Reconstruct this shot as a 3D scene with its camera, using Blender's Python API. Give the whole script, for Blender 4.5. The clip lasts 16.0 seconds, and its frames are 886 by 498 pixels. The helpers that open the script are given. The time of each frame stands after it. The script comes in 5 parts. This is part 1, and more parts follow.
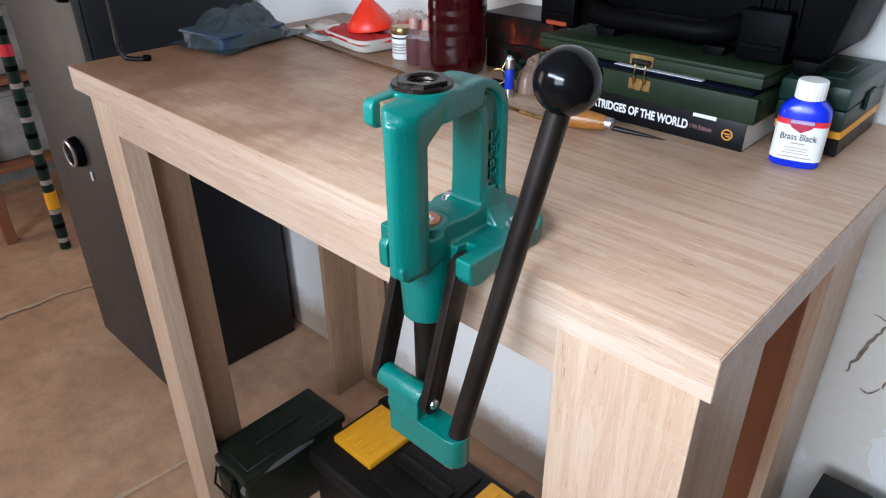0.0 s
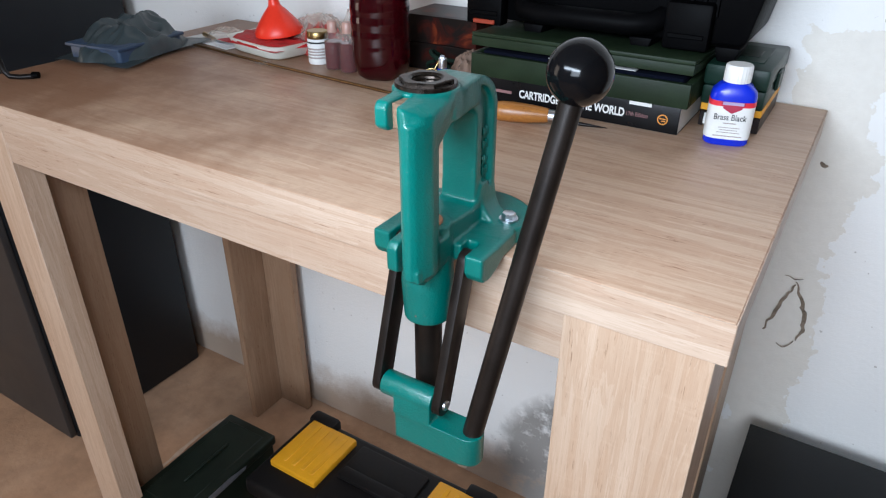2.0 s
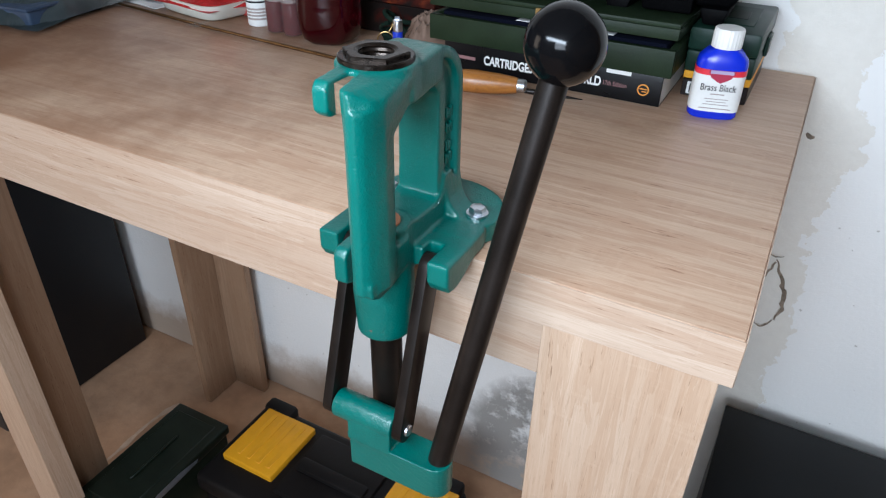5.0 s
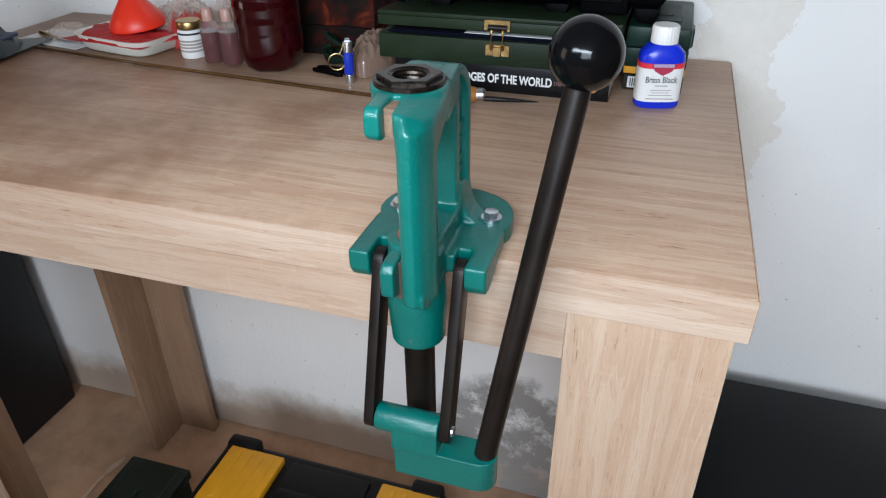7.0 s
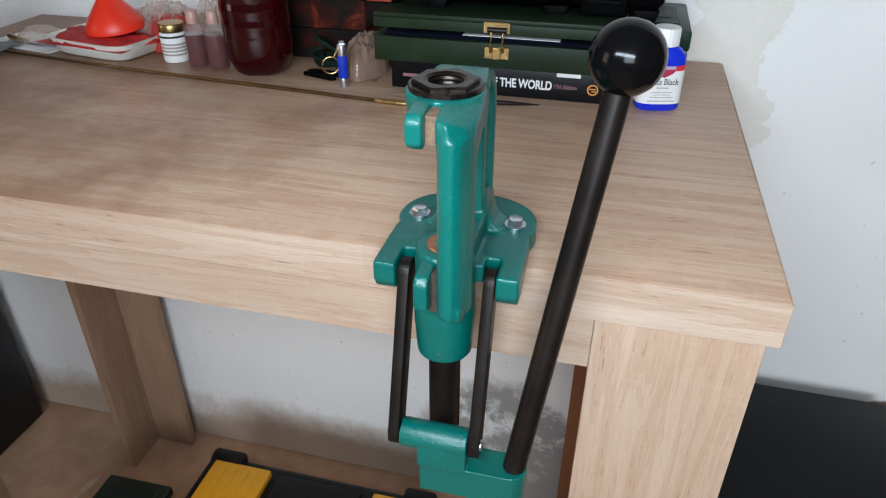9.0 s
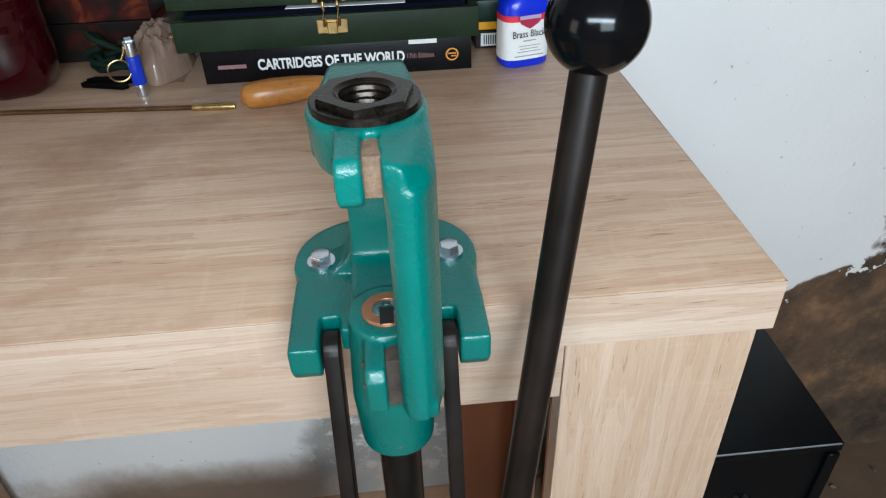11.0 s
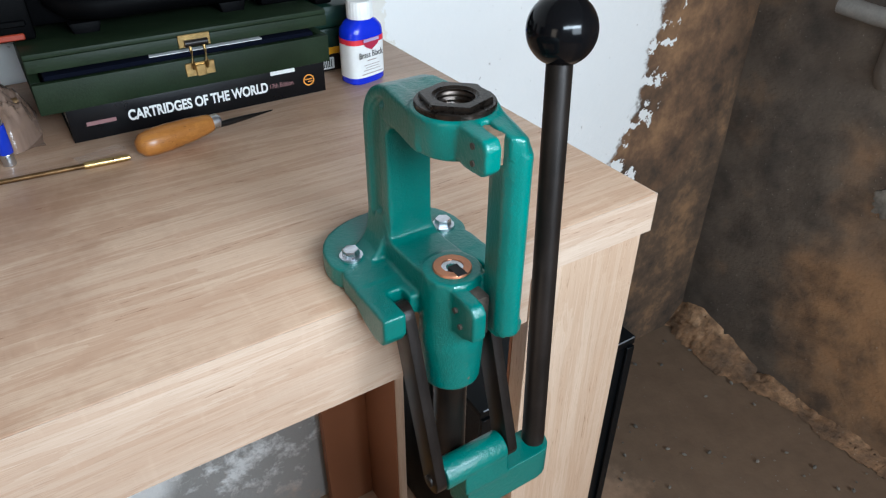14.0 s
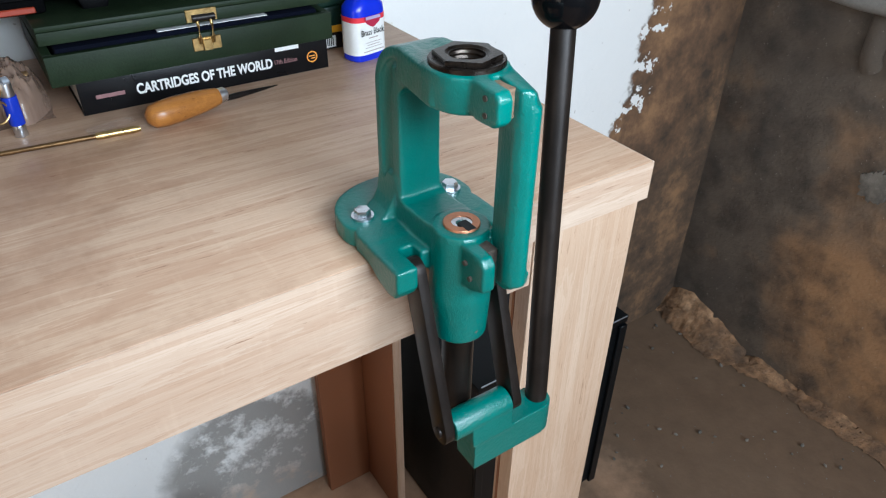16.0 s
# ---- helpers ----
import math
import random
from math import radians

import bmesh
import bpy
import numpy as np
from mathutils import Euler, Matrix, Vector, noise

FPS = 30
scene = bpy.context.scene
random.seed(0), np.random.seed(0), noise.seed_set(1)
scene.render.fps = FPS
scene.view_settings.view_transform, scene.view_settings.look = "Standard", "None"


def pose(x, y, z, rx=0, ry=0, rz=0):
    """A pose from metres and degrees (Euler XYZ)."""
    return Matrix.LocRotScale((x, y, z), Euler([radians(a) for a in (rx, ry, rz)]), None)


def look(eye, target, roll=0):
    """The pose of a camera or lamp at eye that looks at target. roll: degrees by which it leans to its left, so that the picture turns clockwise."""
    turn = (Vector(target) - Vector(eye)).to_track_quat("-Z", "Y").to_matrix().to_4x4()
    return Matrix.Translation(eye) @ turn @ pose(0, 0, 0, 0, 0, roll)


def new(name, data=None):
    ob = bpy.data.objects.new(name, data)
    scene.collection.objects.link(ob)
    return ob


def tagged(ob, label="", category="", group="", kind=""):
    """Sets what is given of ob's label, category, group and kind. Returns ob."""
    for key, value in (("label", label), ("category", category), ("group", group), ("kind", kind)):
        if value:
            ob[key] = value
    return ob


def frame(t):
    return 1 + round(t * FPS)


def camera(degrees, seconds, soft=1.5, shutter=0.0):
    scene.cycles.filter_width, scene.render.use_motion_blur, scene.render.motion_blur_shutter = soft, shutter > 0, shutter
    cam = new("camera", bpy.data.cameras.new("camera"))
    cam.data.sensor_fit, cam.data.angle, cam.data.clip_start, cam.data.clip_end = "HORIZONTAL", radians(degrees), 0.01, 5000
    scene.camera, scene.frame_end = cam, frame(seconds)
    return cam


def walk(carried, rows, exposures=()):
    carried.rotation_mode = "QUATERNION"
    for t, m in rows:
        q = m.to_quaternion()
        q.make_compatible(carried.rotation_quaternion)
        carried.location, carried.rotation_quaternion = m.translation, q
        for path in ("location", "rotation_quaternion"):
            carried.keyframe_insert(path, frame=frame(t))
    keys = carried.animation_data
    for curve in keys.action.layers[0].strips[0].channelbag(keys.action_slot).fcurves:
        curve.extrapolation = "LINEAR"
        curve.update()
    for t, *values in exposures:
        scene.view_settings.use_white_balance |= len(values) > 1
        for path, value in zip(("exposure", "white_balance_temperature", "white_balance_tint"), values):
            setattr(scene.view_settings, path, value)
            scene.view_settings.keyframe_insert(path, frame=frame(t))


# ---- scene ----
cam = camera(65.3, 16.0, soft=1.2)
EXPOSURES = [(0, 0.42, 5760, 11), (1.5, 0.26, 5840, 11), (4.5, 0.14, 5800, 10), (8, -0.08, 6030, 11), (11, -0.04, 5900, 6), (13, 0.06, 5800, 6), (14.5, 0.18, 5780, 7), (16, 0.24, 5760, 7)]
PATH = [
    (0, (0.122, -0.4, 1.323), (-1.082, 0.849, 0.328), -0.5),
    (0.5, (0.085, -0.416, 1.322), (-1.022, 0.925, 0.334), -1.1),
    (1, (0.053, -0.436, 1.323), (-0.95, 0.987, 0.339), -1.3),
    (1.5, (0.036, -0.452, 1.318), (-0.903, 1.012, 0.331), -0.7),
    (2, (0.033, -0.468, 1.319), (-0.878, 1.014, 0.332), 0.2),
    (2.5, (0.024, -0.47, 1.317), (-0.865, 1.02, 0.322), 0.4),
    (3, (0.006, -0.475, 1.314), (-0.854, 1.034, 0.322), -0.2),
    (3.5, (-0.004, -0.474, 1.313), (-0.883, 1.022, 0.318), -0.1),
    (4, (-0.012, -0.429, 1.309), (-0.935, 1.033, 0.304), -0.3),
    (4.5, (-0.005, -0.384, 1.302), (-0.873, 1.071, 0.24), 0.4),
    (7, (-0.093, -0.447, 1.315), (-0.613, 1.167, 0.254), -0.7),
    (7.5, (-0.094, -0.457, 1.321), (-0.608, 1.173, 0.282), -0.6),
    (8, (-0.098, -0.454, 1.317), (-0.598, 1.17, 0.262), -0.2),
    (10.5, (-0.226, -0.364, 1.303), (-0.275, 1.326, 0.234), -1.5),
    (11, (-0.235, -0.313, 1.29), (-0.115, 1.304, 0.119), -2.0),
    (11.5, (-0.265, -0.295, 1.287), (0.002, 1.31, 0.123), -1.9),
    (12, (-0.319, -0.303, 1.302), (0.163, 1.272, 0.166), -2.2),
    (12.5, (-0.343, -0.312, 1.314), (0.277, 1.237, 0.211), -1.6),
    (13, (-0.373, -0.314, 1.314), (0.4, 1.158, 0.202), 0.1),
    (13.5, (-0.411, -0.325, 1.322), (0.461, 1.094, 0.216), 0.5),
    (14, (-0.451, -0.347, 1.324), (0.447, 1.039, 0.195), 0.5),
    (14.5, (-0.469, -0.363, 1.325), (0.46, 1.028, 0.228), 0.3),
    (15, (-0.479, -0.37, 1.325), (0.45, 1.021, 0.23), -0.1),
    (15.5, (-0.483, -0.369, 1.32), (0.446, 1.022, 0.223), 0.1),
    (16, (-0.48, -0.366, 1.313), (0.44, 0.996, 0.175), 0.9),
]
walk(cam, [(t, look(eye, target, roll)) for t, eye, target, roll in PATH], EXPOSURES)

# ---- light ----
world = bpy.data.worlds.new("world")
scene.world = world
world.use_nodes = True
world.node_tree.nodes["Background"].inputs[0].default_value = (0.75, 0.85, 1.0, 1)
world.node_tree.nodes["Background"].inputs[1].default_value = 0.2


def area_lamp(name, eye, target, watts, size, color, size_y=None):
    data = bpy.data.lights.new(name, "AREA")
    data.energy, data.color, data.size = watts, color, size
    if size_y:
        data.shape, data.size_y = "RECTANGLE", size_y
    else:
        data.shape = "DISK"
        data.spread = radians(150)
    ob = new(name, data)
    ob.matrix_world = look(eye, target)
    return ob


# the filming torch was carried along the path: one long soft strip stands for it
TORCH_COLOR = (0.84, 0.935, 1.0)
area_lamp("torch_light", (-0.20, -0.51, 1.385), (0.05, 0.40, 0.84), 5.9, 0.56, TORCH_COLOR, 0.07)
area_lamp("doorway_daylight", (-3.33, -1.45, 1.05), (-2.0, -1.2, 0.6), 20.0, 0.95, (1.0, 0.80, 0.60), 2.0)
area_lamp("window_daylight", (0.15, -2.76, 1.72), (0.45, 0.5, 0.75), 54.0, 1.4, (0.90, 0.96, 1.0), 1.0)

T = 1.02  # height of the bench top


# ---- materials ----
def nodes_of(name):
    m = bpy.data.materials.new(name)
    m.use_nodes = True
    nt = m.node_tree
    return m, nt, nt.nodes["Principled BSDF"]


def nd(nt, kind, **kw):
    n = nt.nodes.new(kind)
    for k, v in kw.items():
        if k in n.inputs:
            n.inputs[k].default_value = v
    return n


def coords(nt, scale=(1, 1, 1), offset=(0, 0, 0)):
    tc = nt.nodes.new("ShaderNodeTexCoord")
    mp = nt.nodes.new("ShaderNodeMapping")
    mp.inputs["Scale"].default_value = scale
    mp.inputs["Location"].default_value = offset
    nt.links.new(tc.outputs["Object"], mp.inputs["Vector"])
    return mp.outputs["Vector"]


def noise_tex(nt, vec, scale, detail=4, rough=0.55, dist=0.0):
    n = nd(nt, "ShaderNodeTexNoise", Scale=scale, Detail=detail, Roughness=rough, Distortion=dist)
    nt.links.new(vec, n.inputs["Vector"])
    return n.outputs["Fac"]


def ramp(nt, fac, stops):
    r = nt.nodes.new("ShaderNodeValToRGB")
    while len(r.color_ramp.elements) < len(stops):
        r.color_ramp.elements.new(0.5)
    for e, (p, c) in zip(r.color_ramp.elements, stops):
        e.position = p
        e.color = (*c, 1) if len(c) == 3 else c
    nt.links.new(fac, r.inputs["Fac"])
    return r.outputs["Color"]


def grey(v):
    return (v, v, v)


def mixc(nt, fac, a, b, mode="MIX"):
    m = nt.nodes.new("ShaderNodeMix")
    m.data_type, m.blend_type = "RGBA", mode
    for sock, v in ((m.inputs[0], fac), (m.inputs[6], a), (m.inputs[7], b)):
        if isinstance(v, (int, float)):
            sock.default_value = v
        elif isinstance(v, tuple):
            sock.default_value = (*v, 1)
        else:
            nt.links.new(v, sock)
    return m.outputs[2]


def math_(nt, op, a, b=0.0, c=0.0, clamp=False):
    m = nt.nodes.new("ShaderNodeMath")
    m.operation, m.use_clamp = op, clamp
    for i, v in enumerate((a, b, c)):
        if isinstance(v, (int, float)):
            m.inputs[i].default_value = v
        else:
            nt.links.new(v, m.inputs[i])
    return m.outputs[0]


def bump(nt, bsdf, height, strength=0.3, dist=0.002):
    b = nd(nt, "ShaderNodeBump", Strength=strength, Distance=dist)
    nt.links.new(height, b.inputs["Height"])
    nt.links.new(b.outputs["Normal"], bsdf.inputs["Normal"])


def plain(name, color, rough=0.5, metal=0.0, var=0.25, big=12, small=300, bumps=0.15, bdist=0.0006, rvar=0.15, coat=0.0, spec=0.5):
    """A painted, plastic or metal surface with cloudy and fine variation."""
    m, nt, b = nodes_of(name)
    v = coords(nt)
    n1, n2 = noise_tex(nt, v, big, 5), noise_tex(nt, v, small, 3)
    mixed = math_(nt, "ADD", math_(nt, "MULTIPLY", n1, 0.65), math_(nt, "MULTIPLY", n2, 0.35))
    dark = tuple(c * (1 - var) for c in color)
    light = tuple(min(1, c * (1 + var)) for c in color)
    nt.links.new(ramp(nt, mixed, [(0.3, dark), (0.7, light)]), b.inputs["Base Color"])
    nt.links.new(math_(nt, "MULTIPLY_ADD", n1, rvar * 2, rough - rvar, clamp=True), b.inputs["Roughness"])
    b.inputs["Metallic"].default_value = metal
    b.inputs["Coat Weight"].default_value = coat
    b.inputs["Specular IOR Level"].default_value = spec
    if bumps:
        bump(nt, b, n2, bumps, bdist)
    return m


def wood(name, axis, light, dark, rough=0.42, fine=260.0):
    """Laminate or timber with its grain along one axis (0 x, 1 y, 2 z): cloudy bands, thin lines, short dark pores, pale flecks."""
    m, nt, b = nodes_of(name)

    def along(cross, lengthwise):
        s = [cross] * 3
        s[axis] = lengthwise
        return tuple(s)

    def band(fac, lo, hi):
        return ramp(nt, fac, [(lo, grey(0.0)), (hi, grey(1.0))])

    def times(fac, k):
        return math_(nt, "MULTIPLY", fac, k)

    cloud = noise_tex(nt, coords(nt, along(11, 1.1)), 1.0, 4, 0.58, 0.8)
    mid = noise_tex(nt, coords(nt, along(46, 2.6), (1, 4, 2)), 1.0, 5, 0.62, 1.4)
    line = noise_tex(nt, coords(nt, along(190, 6.0), (5, 2, 8)), 1.0, 4, 0.65, 0.8)
    hair = noise_tex(nt, coords(nt, along(fine * 2.4, 14.0), (2, 7, 3)), 1.0, 3, 0.6, 0.3)
    tick = noise_tex(nt, coords(nt, along(fine * 2.9, 44.0), (9, 1, 4)), 1.0, 3, 0.6, 0.3)
    rays = noise_tex(nt, coords(nt, along(24, 170)), 1.0, 2, 0.5)
    clump = band(mid, 0.60, 0.44)
    pore = math_(nt, "MULTIPLY", band(tick, 0.585, 0.65), math_(nt, "MULTIPLY_ADD", clump, 0.75, 0.25))
    blend = lambda k: tuple(k * a + (1 - k) * d for a, d in zip(light, dark))
    bright = lambda k: tuple(min(1, k * a) for a in light)
    c = ramp(nt, cloud, [(0.37, blend(0.62)), (0.49, blend(0.88)), (0.60, bright(1.05))])
    c = mixc(nt, times(band(mid, 0.50, 0.36), 0.40), c, blend(0.22))
    c = mixc(nt, times(band(mid, 0.55, 0.68), 0.35), c, bright(1.12))
    c = mixc(nt, times(math_(nt, "MULTIPLY", band(line, 0.46, 0.38), math_(nt, "MULTIPLY_ADD", clump, 0.8, 0.2)), 0.32), c, blend(0.08))
    c = mixc(nt, times(band(line, 0.56, 0.68), 0.18), c, bright(1.08))
    c = mixc(nt, times(band(hair, 0.46, 0.34), 0.26), c, blend(0.34))
    c = mixc(nt, times(band(hair, 0.55, 0.68), 0.25), c, bright(1.15))
    c = mixc(nt, times(pore, 0.80), c, tuple(0.62 * d for d in dark))
    c = mixc(nt, times(band(rays, 0.58, 0.70), 0.10), c, bright(1.2))
    nt.links.new(c, b.inputs["Base Color"])
    nt.links.new(math_(nt, "MULTIPLY_ADD", pore, 0.15, rough), b.inputs["Roughness"])
    bump(nt, b, math_(nt, "SUBTRACT", times(line, 0.5), pore), 0.15, 0.0004)
    return m


OAK_L, OAK_D = (0.562, 0.437, 0.336), (0.35, 0.190, 0.102)
OAK_X = wood("oak_laminate_long", 0, OAK_L, OAK_D)
OAK_Z = wood("oak_laminate_upright", 2, (0.59, 0.445, 0.330), (0.38, 0.215, 0.115))
# browner copy for the top: its grazing light is put into the colour
OAK_TOP = wood("oak_laminate_top", 0, (0.590, 0.418, 0.292), (0.36, 0.165, 0.078))


def smudged_falloff(m, x_to, color, most):
    """Smudges, and light falloff put into the colour, blotted over one end."""
    nt = m.node_tree
    bsdf = nt.nodes["Principled BSDF"]
    old = bsdf.inputs["Base Color"].links[0].from_socket
    v = coords(nt)
    sep = nt.nodes.new("ShaderNodeSeparateXYZ")
    nt.links.new(v, sep.inputs[0])
    blot = math_(nt, "ADD", noise_tex(nt, v, 5, 6, 0.68), math_(nt, "MULTIPLY", math_(nt, "SUBTRACT", x_to, sep.outputs["X"]), 0.45))
    fac = math_(nt, "MULTIPLY", math_(nt, "DIVIDE", math_(nt, "SUBTRACT", blot, 0.46), 0.3, clamp=True), most)
    nt.links.new(mixc(nt, fac, old, color), bsdf.inputs["Base Color"])


smudged_falloff(OAK_TOP, -0.42, (0.235, 0.108, 0.052), 0.82)
MDF = plain("brown_fibreboard_back", (0.27, 0.105, 0.045), 0.75, var=0.15, big=5, small=500, bumps=0.2)
RAWBOARD = wood("brown_oak_board", 2, (0.40, 0.265, 0.170), (0.24, 0.125, 0.062), 0.6)


def cast_paint():
    m, nt, b = nodes_of("green_hammer_paint")
    v = coords(nt)
    n1, n2, n3 = noise_tex(nt, v, 14, 4), noise_tex(nt, v, 330, 3), noise_tex(nt, v, 900, 2)
    c = ramp(nt, n1, [(0.3, (0.0010, 0.098, 0.080)), (0.7, (0.0020, 0.142, 0.116))])
    chip = math_(nt, "MULTIPLY", ramp(nt, noise_tex(nt, v, 75, 3, 0.5), [(0.735, grey(0.0)), (0.75, grey(1.0))]), 0.9)
    c = mixc(nt, chip, c, (0.16, 0.1, 0.07))
    nt.links.new(c, b.inputs["Base Color"])
    b.inputs["Roughness"].default_value = 0.32
    b.inputs["Coat Weight"].default_value = 0.20
    b.inputs["Coat Roughness"].default_value = 0.15
    bump(nt, b, math_(nt, "ADD", n2, math_(nt, "MULTIPLY", n3, 0.5)), 0.75, 0.0008)
    return m


PAINT = cast_paint()
BLUED = plain("blued_steel", (0.014, 0.010, 0.008), 0.40, 0.35, spec=0.32, var=0.5, big=30, small=700, bumps=0.06, rvar=0.12)
OXIDE = plain("oily_black_steel", (0.022, 0.019, 0.018), 0.36, 0.7, var=0.6, big=60, small=500, bumps=0.2, rvar=0.2)
ZINC = plain("zinc_plated_steel", (0.62, 0.64, 0.68), 0.3, 1.0, var=0.15, big=60, bumps=0.1)
COPPER = plain("copper_ring", (0.45, 0.19, 0.10), 0.4, 0.75, var=0.25, big=90)
RUST = plain("bare_rusty_iron", (0.062, 0.046, 0.034), 0.85, 0.0, var=0.6, big=150, small=600, bumps=0.5)
BALL = plain("glossy_black_plastic", (0.003, 0.003, 0.0035), 0.13, var=0.1, bumps=0.0, rvar=0.04, coat=0.0, spec=0.2)
RAWSLOT = plain("bare_brown_iron", (0.20, 0.125, 0.075), 0.8, 0.0, var=0.5, big=150, small=600, bumps=0.5)
HOLE = plain("black_slot_shade", (0.006, 0.006, 0.006), 0.8, bumps=0)
CASE = plain("black_moulded_plastic", (0.0016, 0.0016, 0.0019), 0.50, spec=0.045, var=0.3, small=900, bumps=0.35)
TOOLBOX = plain("dark_toolbox_plastic", (0.008, 0.007, 0.007), 0.5, spec=0.22, var=0.35, small=700, bumps=0.4)
YELLOW = plain("yellow_plastic", (0.82, 0.38, 0.008), 0.45, var=0.1, big=30, bumps=0.2)
OLIVE = plain("olive_steel_paint", (0.009, 0.014, 0.009), 0.42, 0.0, spec=0.3, var=0.35, big=25, bumps=0.2)
BARE = plain("scraped_bare_metal", (0.42, 0.46, 0.52), 0.4, 0.8, var=0.3, big=60)
WOODGREEN = plain("green_stained_wood", (0.013, 0.024, 0.011), 0.5, spec=0.2, var=0.3, big=30, small=400, bumps=0.35)
BOXGREEN = plain("green_box_plastic", (0.008, 0.026, 0.018), 0.4, spec=0.25, var=0.2, big=20, bumps=0.15)
BRASS = plain("worn_brass", (0.52, 0.36, 0.15), 0.33, 1.0, var=0.3, big=120, bumps=0.2)
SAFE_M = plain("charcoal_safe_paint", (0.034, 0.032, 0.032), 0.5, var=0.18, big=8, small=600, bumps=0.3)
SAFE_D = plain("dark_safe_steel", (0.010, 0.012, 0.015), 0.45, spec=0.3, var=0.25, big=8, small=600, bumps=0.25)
BLACKCAB = plain("black_cabinet_vinyl", (0.005, 0.006, 0.007), 0.34, spec=0.15, var=0.3, big=10, small=800, bumps=0.25)
PAPER = plain("white_paper", (0.78, 0.78, 0.76), 0.7, var=0.06, small=300, bumps=0.1)
PAGES = plain("book_pages", (0.74, 0.72, 0.67), 0.8, var=0.08, small=300, bumps=0.15)
SPINE = plain("black_book_cover", (0.005, 0.005, 0.006), 0.3, spec=0.22, var=0.3, bumps=0.05)
LETTER = plain("white_print", (0.82, 0.82, 0.80), 0.5, var=0.03, bumps=0)
GREYPRINT = plain("grey_print", (0.36, 0.30, 0.28), 0.5, var=0.05, bumps=0)
BLACKPRINT = plain("black_print", (0.015, 0.015, 0.018), 0.5, var=0.05, bumps=0)
ORANGEPRINT = plain("orange_print", (0.75, 0.30, 0.04), 0.45, var=0.05, bumps=0)
BLUEPLASTIC = plain("blue_bottle_plastic", (0.010, 0.030, 0.60), 0.25, var=0.08, bumps=0.03, rvar=0.05)
WHITECAP = plain("white_cap_plastic", (0.82, 0.81, 0.78), 0.35, var=0.04, bumps=0.03)
REDPRINT = plain("red_print", (0.70, 0.03, 0.05), 0.4, var=0.05, bumps=0)
LATCHTAB = plain("dull_orange_plastic", (0.30, 0.035, 0.012), 0.5, var=0.2, bumps=0.1)
FUNNEL = plain("orange_red_plastic", (0.80, 0.035, 0.012), 0.35, var=0.08, bumps=0.03)
TRAY = plain("white_foam_tray", (0.74, 0.74, 0.66), 0.6, var=0.08, small=700, bumps=0.3)
REDSTUFF = plain("red_powder", (0.42, 0.012, 0.012), 0.6, var=0.4, big=60, small=500, bumps=0.8)
AWLWOOD = wood("varnished_handle_wood", 0, (0.46, 0.190, 0.040), (0.22, 0.070, 0.012), 0.32)
OLDBRASS = plain("dull_brown_brass", (0.20, 0.12, 0.055), 0.5, 0.8, var=0.5, big=150, bumps=0.2)
BUSHING = plain("oily_worn_steel", (0.034, 0.026, 0.021), 0.30, 0.85, var=0.7, big=110, small=600, bumps=0.2, rvar=0.16)
CARTON = plain("dark_carton", (0.012, 0.007, 0.006), 0.4, spec=0.25, var=0.5, big=40, bumps=0.1)
GOLDLID = plain("gold_lid", (0.42, 0.29, 0.12), 0.35, 1.0, var=0.2, bumps=0.1)
BLUEBOX = plain("blue_grey_box_plastic", (0.028, 0.050, 0.092), 0.5, var=0.3, big=40, small=600, bumps=0.3)
LIGHTERBLUE = plain("blue_lighter_plastic", (0.01, 0.035, 0.42), 0.25, var=0.1, bumps=0)
PINKISH = plain("red_tinted_plastic", (0.42, 0.05, 0.04), 0.35, var=0.3, big=30, bumps=0.2)
CLOTHBLUE = plain("navy_cloth", (0.002, 0.003, 0.009), 0.9, spec=0.1, var=0.3, small=900, bumps=0.6)


def carton_print():
    """Dark carton with red and orange cloud print."""
    m, nt, b = nodes_of("dark_carton_red_print")
    n = noise_tex(nt, coords(nt), 26, 4, 0.6, 0.8)
    nt.links.new(ramp(nt, n, [(0.48, (0.010, 0.007, 0.006)), (0.62, (0.05, 0.008, 0.005)), (0.74, (0.16, 0.03, 0.01))]), b.inputs["Base Color"])
    b.inputs["Roughness"].default_value = 0.35
    b.inputs["Specular IOR Level"].default_value = 0.25
    return m


CARTON_RED = carton_print()


def clear_plastic(name, tint, gloss_rough=0.08, alpha=0.35):
    """Thin clear film or shell: mostly see-through, with gloss and a little haze."""
    m, nt, b = nodes_of(name)
    b.inputs["Base Color"].default_value = (*tint, 1)
    b.inputs["Roughness"].default_value = gloss_rough
    b.inputs["Alpha"].default_value = alpha
    n = noise_tex(nt, coords(nt), 55, 4)
    bump(nt, b, n, 0.4, 0.003)
    return m


FILM = clear_plastic("clear_plastic_film", (0.62, 0.50, 0.42), 0.1, 0.26)
CUP = clear_plastic("clear_cup_plastic", (0.8, 0.78, 0.76), 0.10, 0.06)
CLOTH_FILM = clear_plastic("grey_plastic_sheet", (0.034, 0.048, 0.052), 0.36, 0.92)
BAGFILM = clear_plastic("brownish_bag_film", (0.30, 0.200, 0.150), 0.18, 0.72)


def glassy(name, tint, rough=0.05, trans=0.75):
    m, nt, b = nodes_of(name)
    b.inputs["Base Color"].default_value = (*tint, 1)
    b.inputs["Roughness"].default_value = rough
    b.inputs["Transmission Weight"].default_value = trans
    b.inputs["IOR"].default_value = 1.45
    return m


REDLIQ = glassy("dark_red_liquid", (0.045, 0.0015, 0.004), 0.06, 0.5)
REDCUP = glassy("red_liquid_in_cup", (0.13, 0.004, 0.007), 0.10, 0.45)


